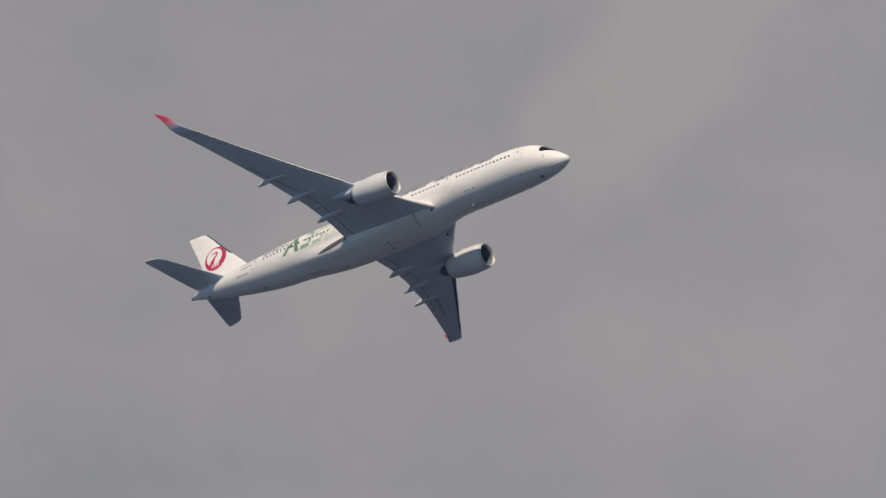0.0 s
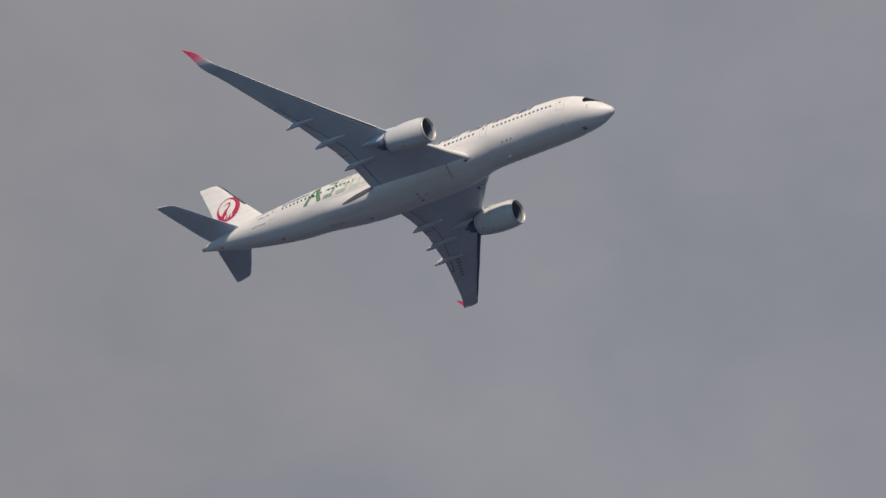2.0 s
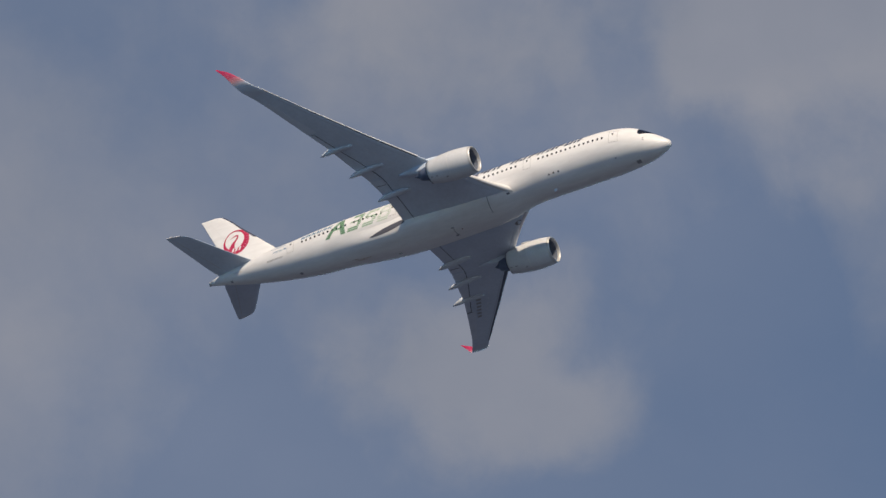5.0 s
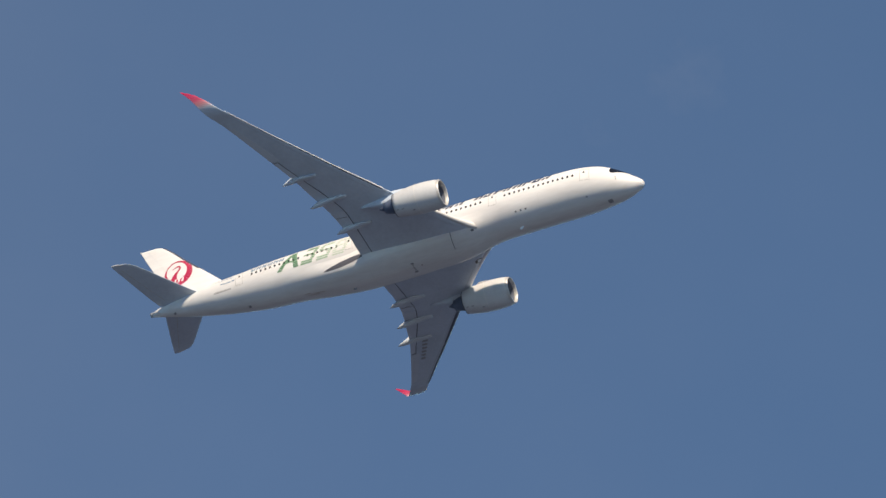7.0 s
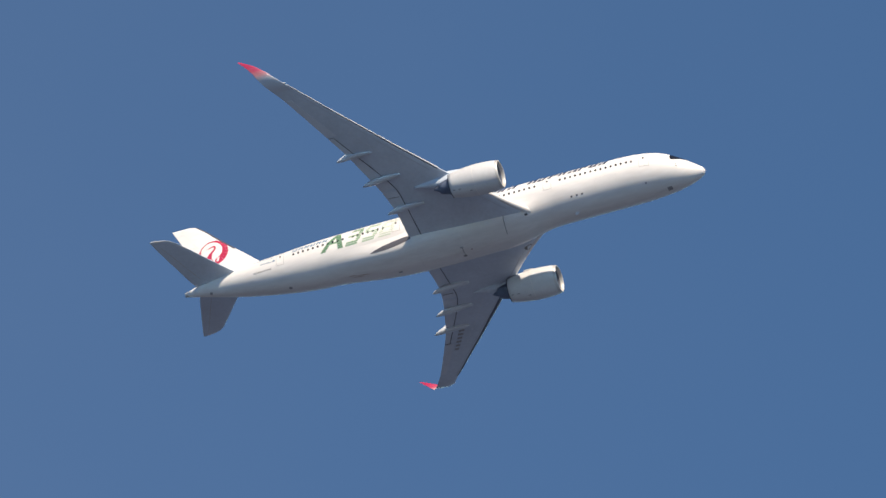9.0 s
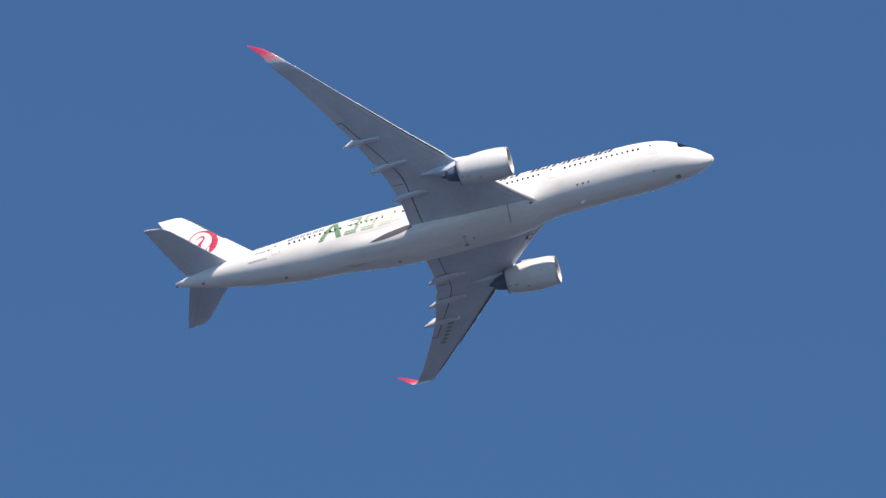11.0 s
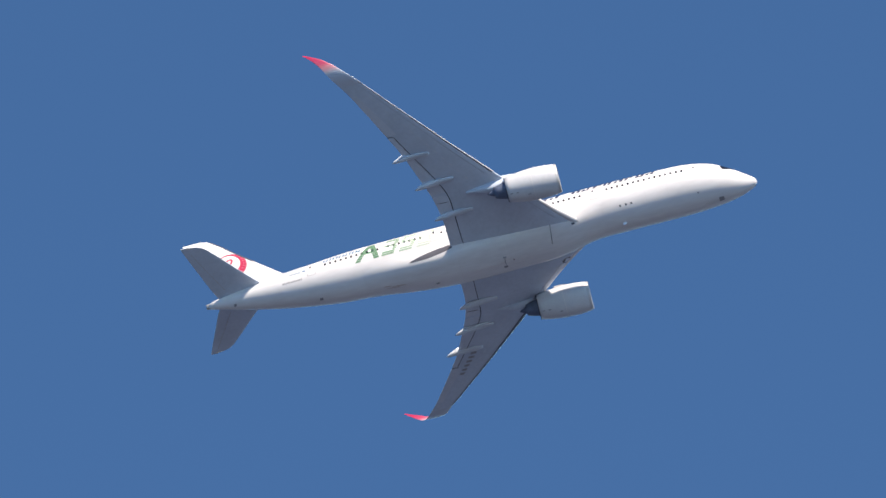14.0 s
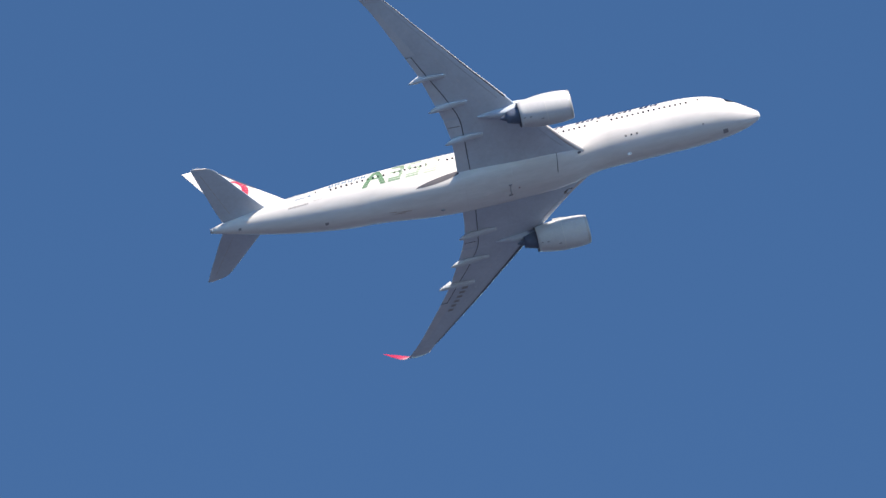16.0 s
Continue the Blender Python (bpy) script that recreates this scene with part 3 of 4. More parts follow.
B_D = [17.5, 19, 20.5, 22.5, 25, 28, 34, 37, 40, 42.5, 44, 45.5, 47]
B_K = [-0.02, 0.03, 0.2, 0.64, 0.93, 1, 1, 0.92, 0.68, 0.4, 0.22, 0.08, -0.012]
B_A = [0, 20, 35, 46, 57, 67, 76, 84]
B_O = [0.8, 0.84, 1.0, 1.0, 0.66, 0.26, 0.0, -0.08]
B_F = [0.8, 0.84, 1.02, 1.02, 0.6, 0.18, -0.02, -0.08]


def belly_skin(x, a, side=-1, off=0.0):
    """A point on the fairing: a degrees round from straight down."""
    r, z = fus(x)
    wide = 1 + 0.13 * min(max((-x - 35.5) / 2.5, 0), 1)
    # ahead of the wing the shoulder swells sooner than the keel
    shoulder = min(max((abs(a) - 38) / 14, 0), 1) if -x < 26 else 0
    k = curve_at(B_D, B_K, -x)
    k += (max(k, curve_at([17.5, 19, 20.5, 22.5, 25, 26], [-0.02, 0.02, 0.15, 0.62, 0.92, 1.0], -x)) - k) * shoulder
    ahead = min(max((28 + x) / 4, 0), 1)
    ao = min(abs(a) * wide, 84)
    o = curve_at(B_A, B_O, ao)
    r += k * (o + (curve_at(B_A, B_F, ao) - o) * ahead) + off
    return Vector((x, side * r * math.sin(radians(a)), z - r * math.cos(radians(a))))


def make_belly():
    """The bulged fairing that carries the wing through under the fuselage."""
    bm = bmesh.new()
    rings = [[belly_skin(-17.5 - 29.5 * i / 48, -84 + 168 * k / 48, 1) for k in range(49)] for i in range(49)]
    loft(bm, rings, closed=False)
    belly = part("belly_fairing", bm, white, airliner, "bulged white wing-to-body fairing")
    # dark rubbing plate behind the wing's root, lens-shaped
    for side in (-1, 1):
        bm = bmesh.new()
        prev = None
        for i in range(17):
            u = i / 16
            a_mid = 45 + 11 * u
            w = 5.2 * math.sin(math.pi * min(u * 0.8, 1)) ** 0.8 + 0.1
            cur = [bm.verts.new(belly_skin(-41.3 + 5.3 * u, a_mid + w * (-1 + 2 * j / 3), side, 0.02) + SHIFT) for j in range(4)]
            if prev:
                for j in range(3):
                    bm.faces.new((prev[j], cur[j], cur[j + 1], prev[j + 1]))
            prev = cur
        part("flap_rubbing_plate", bm, plate_grey, belly, "dark lens-shaped plate behind the wing's root")
    # dark seams: across the fairing's front and round the wheel bay
    bm = bmesh.new()

    def under(x, y):
        best = min(range(-80, 81), key=lambda a: abs(belly_skin(x, a, 1).y - y) + (10 if abs(a) > 80 else 0))
        return belly_skin(x, best, 1, 0.012)

    pts = [belly_skin(-24.3 - 0.03 * k, 66 - 4.5 * k, -1, 0.012) for k in range(13)]
    tube(bm, pts, 0.035, 6)
    part("fairing_seam", bm, seam, belly, "dark transverse seam")
    for x, y, r in ((-30.4, -0.75, 0.07), (-30.5, 0.9, 0.1), (-38.6, 0.8, 0.1)):
        bm = bmesh.new()
        tube(bm, [under(x - 0.2, y), under(x, y) + Vector((0, 0, -0.06)), under(x + 0.2, y + 0.05)], r, 8)
        part("drain_mast", bm, line_grey, belly, "small dark drain fitting")
    bm = bmesh.new()
    tube(bm, [under(-30.35 - 0.1 * math.sin(k * 0.6), -0.75 + 0.33 * k) for k in range(6)], 0.045, 6)
    part("belly_duct_lip", bm, line_grey, belly, "short curved dark lip under the belly")
    # brownish streaks trailing from a drain at the rear of the fairing
    for x0, x1, a in ((-42.2, -44.0, 1.0), (-42.9, -44.6, -2.5), (-43.9, -44.9, 3.5)):
        bm = bmesh.new()
        prev = None
        for i in range(9):
            u = i / 8
            w = 1.3 * math.sin(math.pi * (0.12 + 0.85 * u)) * (1 - 0.4 * u)
            cur = [bm.verts.new(belly_skin(x0 + (x1 - x0) * u, a + 0.6 * u + w * j, -1, 0.014) + SHIFT) for j in (-1, 1)]
            if prev:
                bm.faces.new((prev[0], cur[0], cur[1], prev[1]))
            prev = cur
        part("drain_stain", bm, stain, belly, "thin brownish drain stain")
    # small vents just under the leading edge's root
    for side in (-1, 1):
        bm = bmesh.new()
        bm.faces.new([bm.verts.new(belly_skin(x, a, side, 0.02) + SHIFT) for x, a in ((-21.95, 37), (-21.6, 37), (-21.6, 41), (-21.95, 41))])
        part("fairing_vent", bm, plate_grey, belly, "small dark vent in the fairing")
    # outline of the closed main gear doors
    bm = bmesh.new()
    for y in (-2.35, 0.0, 2.35):
        tube(bm, [under(-30.0 - 0.7 * k, y) for k in range(9)], 0.02, 5)
    for x in (-30.0, -35.6):
        tube(bm, [under(x, -2.35 + 0.47 * k) for k in range(11)], 0.02, 5)
    part("gear_door_seam", bm, hair_grey, belly, "thin seams of the closed main gear doors")


# wing, starboard values mirrored for port: span station, leading edge x, trailing edge x, height, depth
W_Y = [1.4, 2.2, 2.7, 4.2, 6.14, 8.5, 11.26, 14.5, 17.5, 21.0, 24.8, 27.6, 28.8, 30.0, 30.95, 31.5, 31.76, 31.85]
W_LE = [-20.7, -21.3, -21.72, -23.05, -24.55, -26.35, -28.45, -30.8, -33.0, -35.5, -38.3, -40.3, -41.2, -42.05, -43.12, -44.3, -45.55, -46.7]
W_TE = [-36.1, -36.1, -36.1, -36.1, -36.1, -36.3, -36.85, -37.8, -38.7, -40.1, -41.7, -42.95, -43.6, -44.3, -44.95, -45.6, -46.35, -46.95]
W_Z = [-1.85, -1.75, -1.68, -1.5, -1.25, -0.95, -0.5, 0.0, 0.5, 1.14, 1.91, 2.49, 2.76, 3.04, 3.72, 4.66, 5.55, 6.2]
W_T = [2.3, 2.1, 2.0, 1.8, 1.6, 1.38, 1.15, 0.93, 0.78, 0.62, 0.46, 0.34, 0.3, 0.28, 0.25, 0.22, 0.16, 0.06]


def wing_at(y, c, side, low=0.0):
    """A point on the wing at span y and fraction c of the chord, low metres under the chord line."""
    le, te, z = (curve_at(W_Y, q, y) for q in (W_LE, W_TE, W_Z))
    return Vector((le + (te - le) * c, side * y, z - low))


def wing_depth(y, c):
    """How far the lower skin lies under the chord line."""
    t = 5 * (0.2969 * math.sqrt(max(c, 0)) - 0.126 * c - 0.3516 * c**2 + 0.2843 * c**3 - 0.1015 * c**4)
    return curve_at(W_Y, W_T, y) * (0.5 * t - 0.06 * c * (1 - c))


def under_strip(bm, pts, side, width=0.06, off=0.012):
    """A narrow dark line on the lower skin along (y, chord fraction) points."""
    prev = None
    for i, (y, c) in enumerate(pts):
        a = wing_at(y, c, side, wing_depth(y, c) + off)
        q = pts[min(i + 1, len(pts) - 1)]
        o = pts[max(i - 1, 0)]
        d = (wing_at(*q, side) - wing_at(*o, side)).normalized()
        nrm = Vector((-d.y, d.x, 0)) * width / 2
        cur = (bm.verts.new(a + nrm + SHIFT), bm.verts.new(a - nrm + SHIFT))
        if prev:
            bm.faces.new((prev[0], cur[0], cur[1], prev[1]))
        prev = cur


def make_wing(side):
    bm = bmesh.new()
    ys = [1.4, 1.8, 2.2, 2.45, 2.7, 3.2, 4.2, 5.2, 6.14, 7.3, 8.5, 10, 11.26, 13, 14.5, 16, 17.5, 19.2, 21, 23, 24.8, 26.2, 27.6, 28.4, 28.8]
    rings = []
    for y in ys:
        le, te, z, t = (curve_at(W_Y, q, y) for q in (W_LE, W_TE, W_Z, W_T))
        rings.append(section((le, side * y, z), (te, side * y, z), t))
    loft(bm, rings, True, False)
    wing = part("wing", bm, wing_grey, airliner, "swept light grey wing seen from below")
    # swept-up wingtip
    bm = bmesh.new()
    rings = []
    for y in (28.8, 29.2, 29.6, 30.0, 30.35, 30.65, 30.95, 31.2, 31.38, 31.5, 31.6, 31.69, 31.76, 31.81, 31.85):
        le, te, z, t = (curve_at(W_Y, q, y) for q in (W_LE, W_TE, W_Z, W_T))
        dz = (curve_at(W_Y, W_Z, min(y + 0.1, 31.85)) - curve_at(W_Y, W_Z, y - 0.1))
        tilt = math.atan2(dz, 0.2)
        k = min((y - 28.8) / 0.9, 1)
        tilt *= k
        rings.append(section((le, side * y, z - 0.05 * k), (te, side * y, z), t, (0, -side * math.sin(tilt), math.cos(tilt))))
    loft(bm, rings, False, True)
    part("wingtip", bm, tip_red, wing, "swept-up wingtip fading from grey to red")
    # navigation lamp in the leading edge
    bm = bmesh.new()
    bmesh.ops.create_uvsphere(bm, u_segments=10, v_segments=6, radius=0.11, matrix=Matrix.Translation(wing_at(29.85, 0.0, side) + SHIFT))
    part("navigation_lamp", bm, lamp_glass, wing, "small clear lamp in the wing's leading edge")
    # flaps and aileron: the hinge gap shows as a dark line, the flap skin lies a little lower
    bm = bmesh.new()
    hinge = [(y, (curve_at(W_Y, W_LE, y) - curve_at([2.8, 5.5, 8.1, 10.5, 13.2, 17.4, 20.4], [-34.65, -34.7, -34.75, -34.9, -35.85, -37.8, -39.2], y)) / (curve_at(W_Y, W_LE, y) - curve_at(W_Y, W_TE, y))) for y in np.linspace(2.9, 20.4, 40)]
    for a, b, name in ((0, 18, "inboard_flap"), (18, 40, "outboard_flap")):
        fb = bmesh.new()
        rows = []
        for y, c in hinge[a:b]:
            ring = []
            for cc, up in ((c + 0.008, 0.01), (c + 0.5 * (1 - c), 0.02), (1.004, 0.02), (1.004, -0.03), (c + 0.5 * (1 - c), -0.06), (c + 0.008, -0.04)):
                ring.append(wing_at(y, cc, side, wing_depth(y, min(cc, 1)) + up))
            rows.append(ring)
        loft(fb, rows)
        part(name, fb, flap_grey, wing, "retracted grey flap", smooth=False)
    under_strip(bm, [(y, c - 0.002) for y, c in hinge], side, 0.09 if side < 0 else 0.08, 0.03)
    part("flap_gap", bm, seam, wing, "dark gap along the flap's front edge")
    for y, c, n in ((9.6, 0.845, 8), (20.5, 0.84, 9)):
        bm = bmesh.new()
        under_strip(bm, [(y, c + 0.02 * k) for k in range(n)], side, 0.08, 0.04)
        part("flap_end_gap", bm, seam, wing, "dark gap at the flap's end")
    ab = bmesh.new()
    rows = []
    for y in np.linspace(20.7, 27.2, 8):
        ring = []
        for cc, up in ((0.74, 0.008), (0.88, 0.014), (1.003, 0.014), (1.003, -0.03), (0.88, -0.05), (0.74, -0.03)):
            ring.append(wing_at(y, cc, side, wing_depth(y, min(cc, 1)) + up))
        rows.append(ring)
    loft(ab, rows)
    part("aileron", ab, flap_grey, wing, "grey aileron", smooth=False)
    # slats: pale nose and dark lower face, sun and shade painted in per side
    nose = ((0.06, 1), (0.03, 1), (0.012, 1), (0.004, 1), (0.0, 0), (0.003, -1), (0.008, -1), (0.015, -1), (0.022, -1))
    face = ((0.022, -1), (0.036, -1), (0.052, -1), (0.07, -1), (0.088, -1))
    if side < 0:
        nose = nose[:6] + ((0.006, -1), (0.01, -1))
        face = ((0.01, -1), (0.015, -1), (0.02, -1), (0.026, -1))
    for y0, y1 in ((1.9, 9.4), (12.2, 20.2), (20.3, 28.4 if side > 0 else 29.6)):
        for name, mat, label, pts in (("slat", slat_port_shade if y0 > 10 and side > 0 else edge_sunlit, "leading-edge slat, the light on its side put into the colour", nose), ("slat_lower_face", slat_dark if y0 > 10 else wing_grey, "lower face of the slat", face)):
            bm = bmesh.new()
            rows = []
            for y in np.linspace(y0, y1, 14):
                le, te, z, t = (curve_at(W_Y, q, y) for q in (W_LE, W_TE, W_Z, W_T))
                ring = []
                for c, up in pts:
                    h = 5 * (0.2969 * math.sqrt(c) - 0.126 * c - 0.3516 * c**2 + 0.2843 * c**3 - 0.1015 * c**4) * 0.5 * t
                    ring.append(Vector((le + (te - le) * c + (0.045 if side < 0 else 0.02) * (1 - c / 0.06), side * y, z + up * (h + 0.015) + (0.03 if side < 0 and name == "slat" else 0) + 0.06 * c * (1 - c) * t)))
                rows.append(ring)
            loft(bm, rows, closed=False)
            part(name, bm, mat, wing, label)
    # blunt fillet that carries the leading edge into the fuselage
    bm = bmesh.new()
    ys = np.linspace(1.9, 8.6, 12)
    tube(bm, [wing_at(y, 0.016, side, -0.06) for y in ys], [0.42 - 0.32 * float(y - 1.9) / 6.7 for y in ys], 18)
    part("root_fillet", bm, white, wing, "blunt white fillet along the leading edge at the wing's root")
    # slat line behind the leading edge
    for y0, y1 in ((3.6, 9.2), (12.4, 28.3)):
        bm = bmesh.new()
        under_strip(bm, [(y, 0.075 + 0.004 * (y - 3)) for y in np.linspace(y0, y1, 16)], side, 0.07)
        part("slat_gap", bm, hair_wing, wing, "thin gap behind the leading-edge slats")
    # rows of small oval access panels
    for y in np.linspace(12.5, 26.5, 13):
        bm = bmesh.new()
        n = 12
        vs = [bm.verts.new(wing_at(y + 0.3 * math.sin(2 * math.pi * k / n), 0.38 + 0.016 * math.cos(2 * math.pi * k / n), side,
              wing_depth(y, 0.38) + 0.012) + SHIFT) for k in range(n)]
        bm.faces.new(vs)
        part("access_panel", bm, flap_grey, wing)
    # flap track fairings: long canoe-shaped pods that stick out behind the wing
    for y, xt, zt, ln, hw in ((7.9, -37.1, -1.8, 4.6, 0.46), (12.88, -38.4, -1.02, 4.7, 0.44), (17.2, -40.1, -0.06, 4.4, 0.41)):
        bm = bmesh.new()
        rings = []
        for i in range(15):
            u = i / 14
            x = xt + ln * (1 - u)
            c = (curve_at(W_Y, W_LE, y) - x) / (curve_at(W_Y, W_LE, y) - curve_at(W_Y, W_TE, y))
            skin_z = curve_at(W_Y, W_Z, y) - wing_depth(y, min(c, 1.0))
            k = math.sin(math.pi * min(u * 0.93 + 0.07, 1)) ** 0.45 if u < 1 else 0.02
            k = max(k, 0.03)
            low = zt + (skin_z - zt - 0.12) * max(0, 1 - u * 1.35) ** 1.0
            low = min(low, skin_z - 0.3 * k) if c < 1 else zt + 0.02
            top = skin_z + 0.06 if c < 0.97 else zt + 2.6 * max(0.0, (1 - u)) + 0.14
            mid, h = (top + low) / 2, max((top - low) / 2, 0.02)
            rings.append([(x, side * y + hw * k * math.cos(2 * math.pi * j / 14), mid + h * math.sin(2 * math.pi * j / 14)) for j in range(14)])
        loft(bm, rings)
        part("flap_track_fairing", bm, fairing_grey, wing, "pointed pale grey pod behind the wing's trailing edge")
    if side > 0:
        # dark air inlet close to the wing's root
        bm = bmesh.new()
        bm.faces.new([bm.verts.new(wing_at(y, c, side, wing_depth(y, c) + 0.03) + SHIFT) for y, c in ((3.5, 0.045), (4.3, 0.012), (4.55, 0.03), (4.4, 0.07), (3.9, 0.1), (3.55, 0.09))])
        part("air_inlet", bm, plate_grey, wing, "small dark air inlet near the wing's root")
        # the registration under the wing: unreadable bars
        for k in range(6):
            y0 = 17.9 + 0.78 * k
            bm = bmesh.new()
            vs = []
            for yy, cc in ((y0, 0.58), (y0 + 0.42, 0.57), (y0 + 0.42, 0.7), (y0, 0.71)):
                vs.append(bm.verts.new(wing_at(yy, cc - 0.004 * k, side, wing_depth(yy, cc) + 0.02) + SHIFT))
            bm.faces.new(vs)
            part("registration_bar", bm, reg_grey, wing, "dark painted registration bar under the wing")
    return wing


def make_engine(side):
    """Nacelle with metal lip, fan, spinner, core exhaust and pylon."""
    eng = new("engine")
    eng.parent = airliner
    eng["label"] = "large turbofan engine in a white nacelle under the wing"
    CY, droop = 10.4 * side, 0.025

    def ring(x, r, n=48):
        z = -2.28 + (-22.35 - x) * droop
        return [(x, CY + r * math.cos(2 * math.pi * k / n), z + r * math.sin(2 * math.pi * k / n)) for k in range(n)]

    bm = bmesh.new()
    outer = [(-22.24, 1.7), (-22.7, 1.785), (-23.4, 1.85), (-24.3, 1.88), (-25.1, 1.87), (-26.0, 1.8), (-27.0, 1.66), (-27.7, 1.53), (-28.15, 1.43), (-28.15, 1.38), (-27.5, 1.45), (-26.5, 1.5)]
    loft(bm, [ring(x, r) for x, r in outer], False, False)
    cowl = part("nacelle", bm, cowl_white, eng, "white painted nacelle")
    bm = bmesh.new()
    lip = [(-22.28, 1.715), (-22.12, 1.685), (-22.0, 1.645), (-21.95, 1.59), (-21.98, 1.535), (-22.1, 1.485), (-22.35, 1.455)]
    loft(bm, [ring(x, r) for x, r in lip], False, False)
    part("inlet_lip", bm, metal, eng, "polished bare-metal inlet lip")
    bm = bmesh.new()
    loft(bm, [ring(x, r) for x, r in ((-22.35, 1.455), (-22.9, 1.44), (-23.7, 1.49), (-24.2, 1.51))], False, False)
    part("inlet_duct", bm, duct, eng, "grey inlet duct")
    bm = bmesh.new()
    loft(bm, [ring(-24.15, 1.52), ring(-24.3, 1.52)])
    part("fan_disc", bm, dark_metal, eng, "dark fan deep in the inlet")
    bm = bmesh.new()
    loft(bm, [ring(-23.55, 0.02, 20), ring(-23.6, 0.12, 20), ring(-23.85, 0.3, 20), ring(-24.16, 0.45, 20)])
    part("spinner", bm, hot_metal, eng, "grey spinner cone")
    z0 = -2.28 + 1.8 * droop
    for k in range(22):
        a = 2 * math.pi * k / 22
        bm = bmesh.new()
        rad, tan = Vector((0, math.cos(a), math.sin(a))), Vector((0, -math.sin(a), math.cos(a)))
        c = Vector((-24.0, CY, z0))
        vs = []
        for r, tw, w in ((0.42, 0.2, 0.1), (0.95, 0.3, 0.15), (1.47, 0.42, 0.2)):
            for sgn in (-1, 1):
                vs.append(bm.verts.new(c + rad * r + tan * (sgn * w + 0.1 * r) + Vector((sgn * tw * 0.3, 0, 0)) + SHIFT))
        bm.faces.new((vs[0], vs[1], vs[3], vs[2]))
        bm.faces.new((vs[2], vs[3], vs[5], vs[4]))
        bmesh.ops.solidify(bm, geom=bm.faces[:], thickness=0.025)
        part("fan_blade", bm, dark_metal, eng)
    bm = bmesh.new()
    loft(bm, [ring(x, r, 36) for x, r in ((-26.5, 1.12), (-27.6, 1.1), (-28.4, 0.98), (-29.1, 0.8), (-29.6, 0.66), (-29.6, 0.62), (-29.1, 0.66))], True, False)
    part("core_nozzle", bm, hot_metal, eng, "dark metal core exhaust nozzle")
    bm = bmesh.new()
    loft(bm, [ring(x, r, 24) for x, r in ((-29.1, 0.5), (-29.6, 0.42), (-30.1, 0.2), (-30.4, 0.03))])
    part("exhaust_plug", bm, hot_metal, eng, "pointed exhaust plug")
    bm = bmesh.new()
    loft(bm, [ring(x, r) for x, r in ((-25.0, 1.885), (-25.03, 1.888), (-25.06, 1.885))], False, False)
    part("cowl_seam", bm, hair_grey, cowl, "thin seam round the cowl")
    bm = bmesh.new()
    loft(bm, [ring(x, r) for x, r in ((-28.12, 1.445), (-28.2, 1.44), (-28.2, 1.4))], False, False)
    part("nozzle_rim", bm, seam, cowl, "dark rim of the fan nozzle")
    # strake on the inboard side and a small dark latch row under the cowl
    bm = bmesh.new()
    ang = radians(40)
    q = Vector((0, -side * math.cos(ang), math.sin(ang)))
    base = Vector((0, CY, -2.25))
    loft(bm, [section(Vector((-24.2, 0, 0)) + base + q * 1.85, Vector((-25.9, 0, 0)) + base + q * 1.78, 0.05, (0, math.sin(ang), side * math.cos(ang))),
              section(Vector((-24.9, 0, 0)) + base + q * 2.02, Vector((-25.9, 0, 0)) + base + q * 2.05, 0.03, (0, math.sin(ang), side * math.cos(ang)))])
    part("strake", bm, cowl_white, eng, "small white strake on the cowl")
    for x, a in ((-26.9, -118), (-25.6, -104), (-27.6, -118)):
        bm = bmesh.new()
        r = float(np.interp(-x, [-o[0] for o in outer[:9]], [o[1] for o in outer[:9]])) + 0.012
        vs = []
        for du, da in ((-0.2, -2), (0.2, -2), (0.2, 2), (-0.2, 2)):
            aa = radians(a + da)
            vs.append(bm.verts.new(Vector((x + du, CY + r * math.cos(aa), -2.28 + (-22.35 - x) * droop + r * math.sin(aa))) + SHIFT))
        bm.faces.new(vs)
        part("cowl_vent", bm, line_grey, cowl, "small dark vent under the cowl")
    # pylon: from the top of the nacelle back under the wing
    bm = bmesh.new()
    rings = []
    P_D = [24.2, 25.2, 26.6, 28.2, 29.3, 30.3, 31.2, 32.0, 32.8]
    P_T = [-0.5, -0.28, -0.1, 0.05, 0.0, -0.3, -0.45, -0.5, -0.55]
    P_B = [-0.9, -1.0, -1.25, -1.6, -1.75, -1.62, -1.42, -1.22, -1.05]
    P_W = [0.1, 0.25, 0.4, 0.55, 0.58, 0.5, 0.38, 0.24, 0.06]
    for i in range(22):
        d = 24.2 + 8.6 * i / 21
        t, b, w = curve_at(P_D, P_T, d), curve_at(P_D, P_B, d), curve_at(P_D, P_W, d)
        mid, h = (t + b) / 2, max((t - b) / 2, 0.05)
        rr = []
        for k in range(16):
            a = 2 * math.pi * k / 16
            ca, sa = math.cos(a), math.sin(a)
            rr.append((-d, CY + w * math.copysign(abs(ca) ** 0.6, ca), mid + h * math.copysign(abs(sa) ** 0.8, sa)))
        rings.append(rr)
    loft(bm, rings)
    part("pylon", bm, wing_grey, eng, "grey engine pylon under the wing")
    return eng


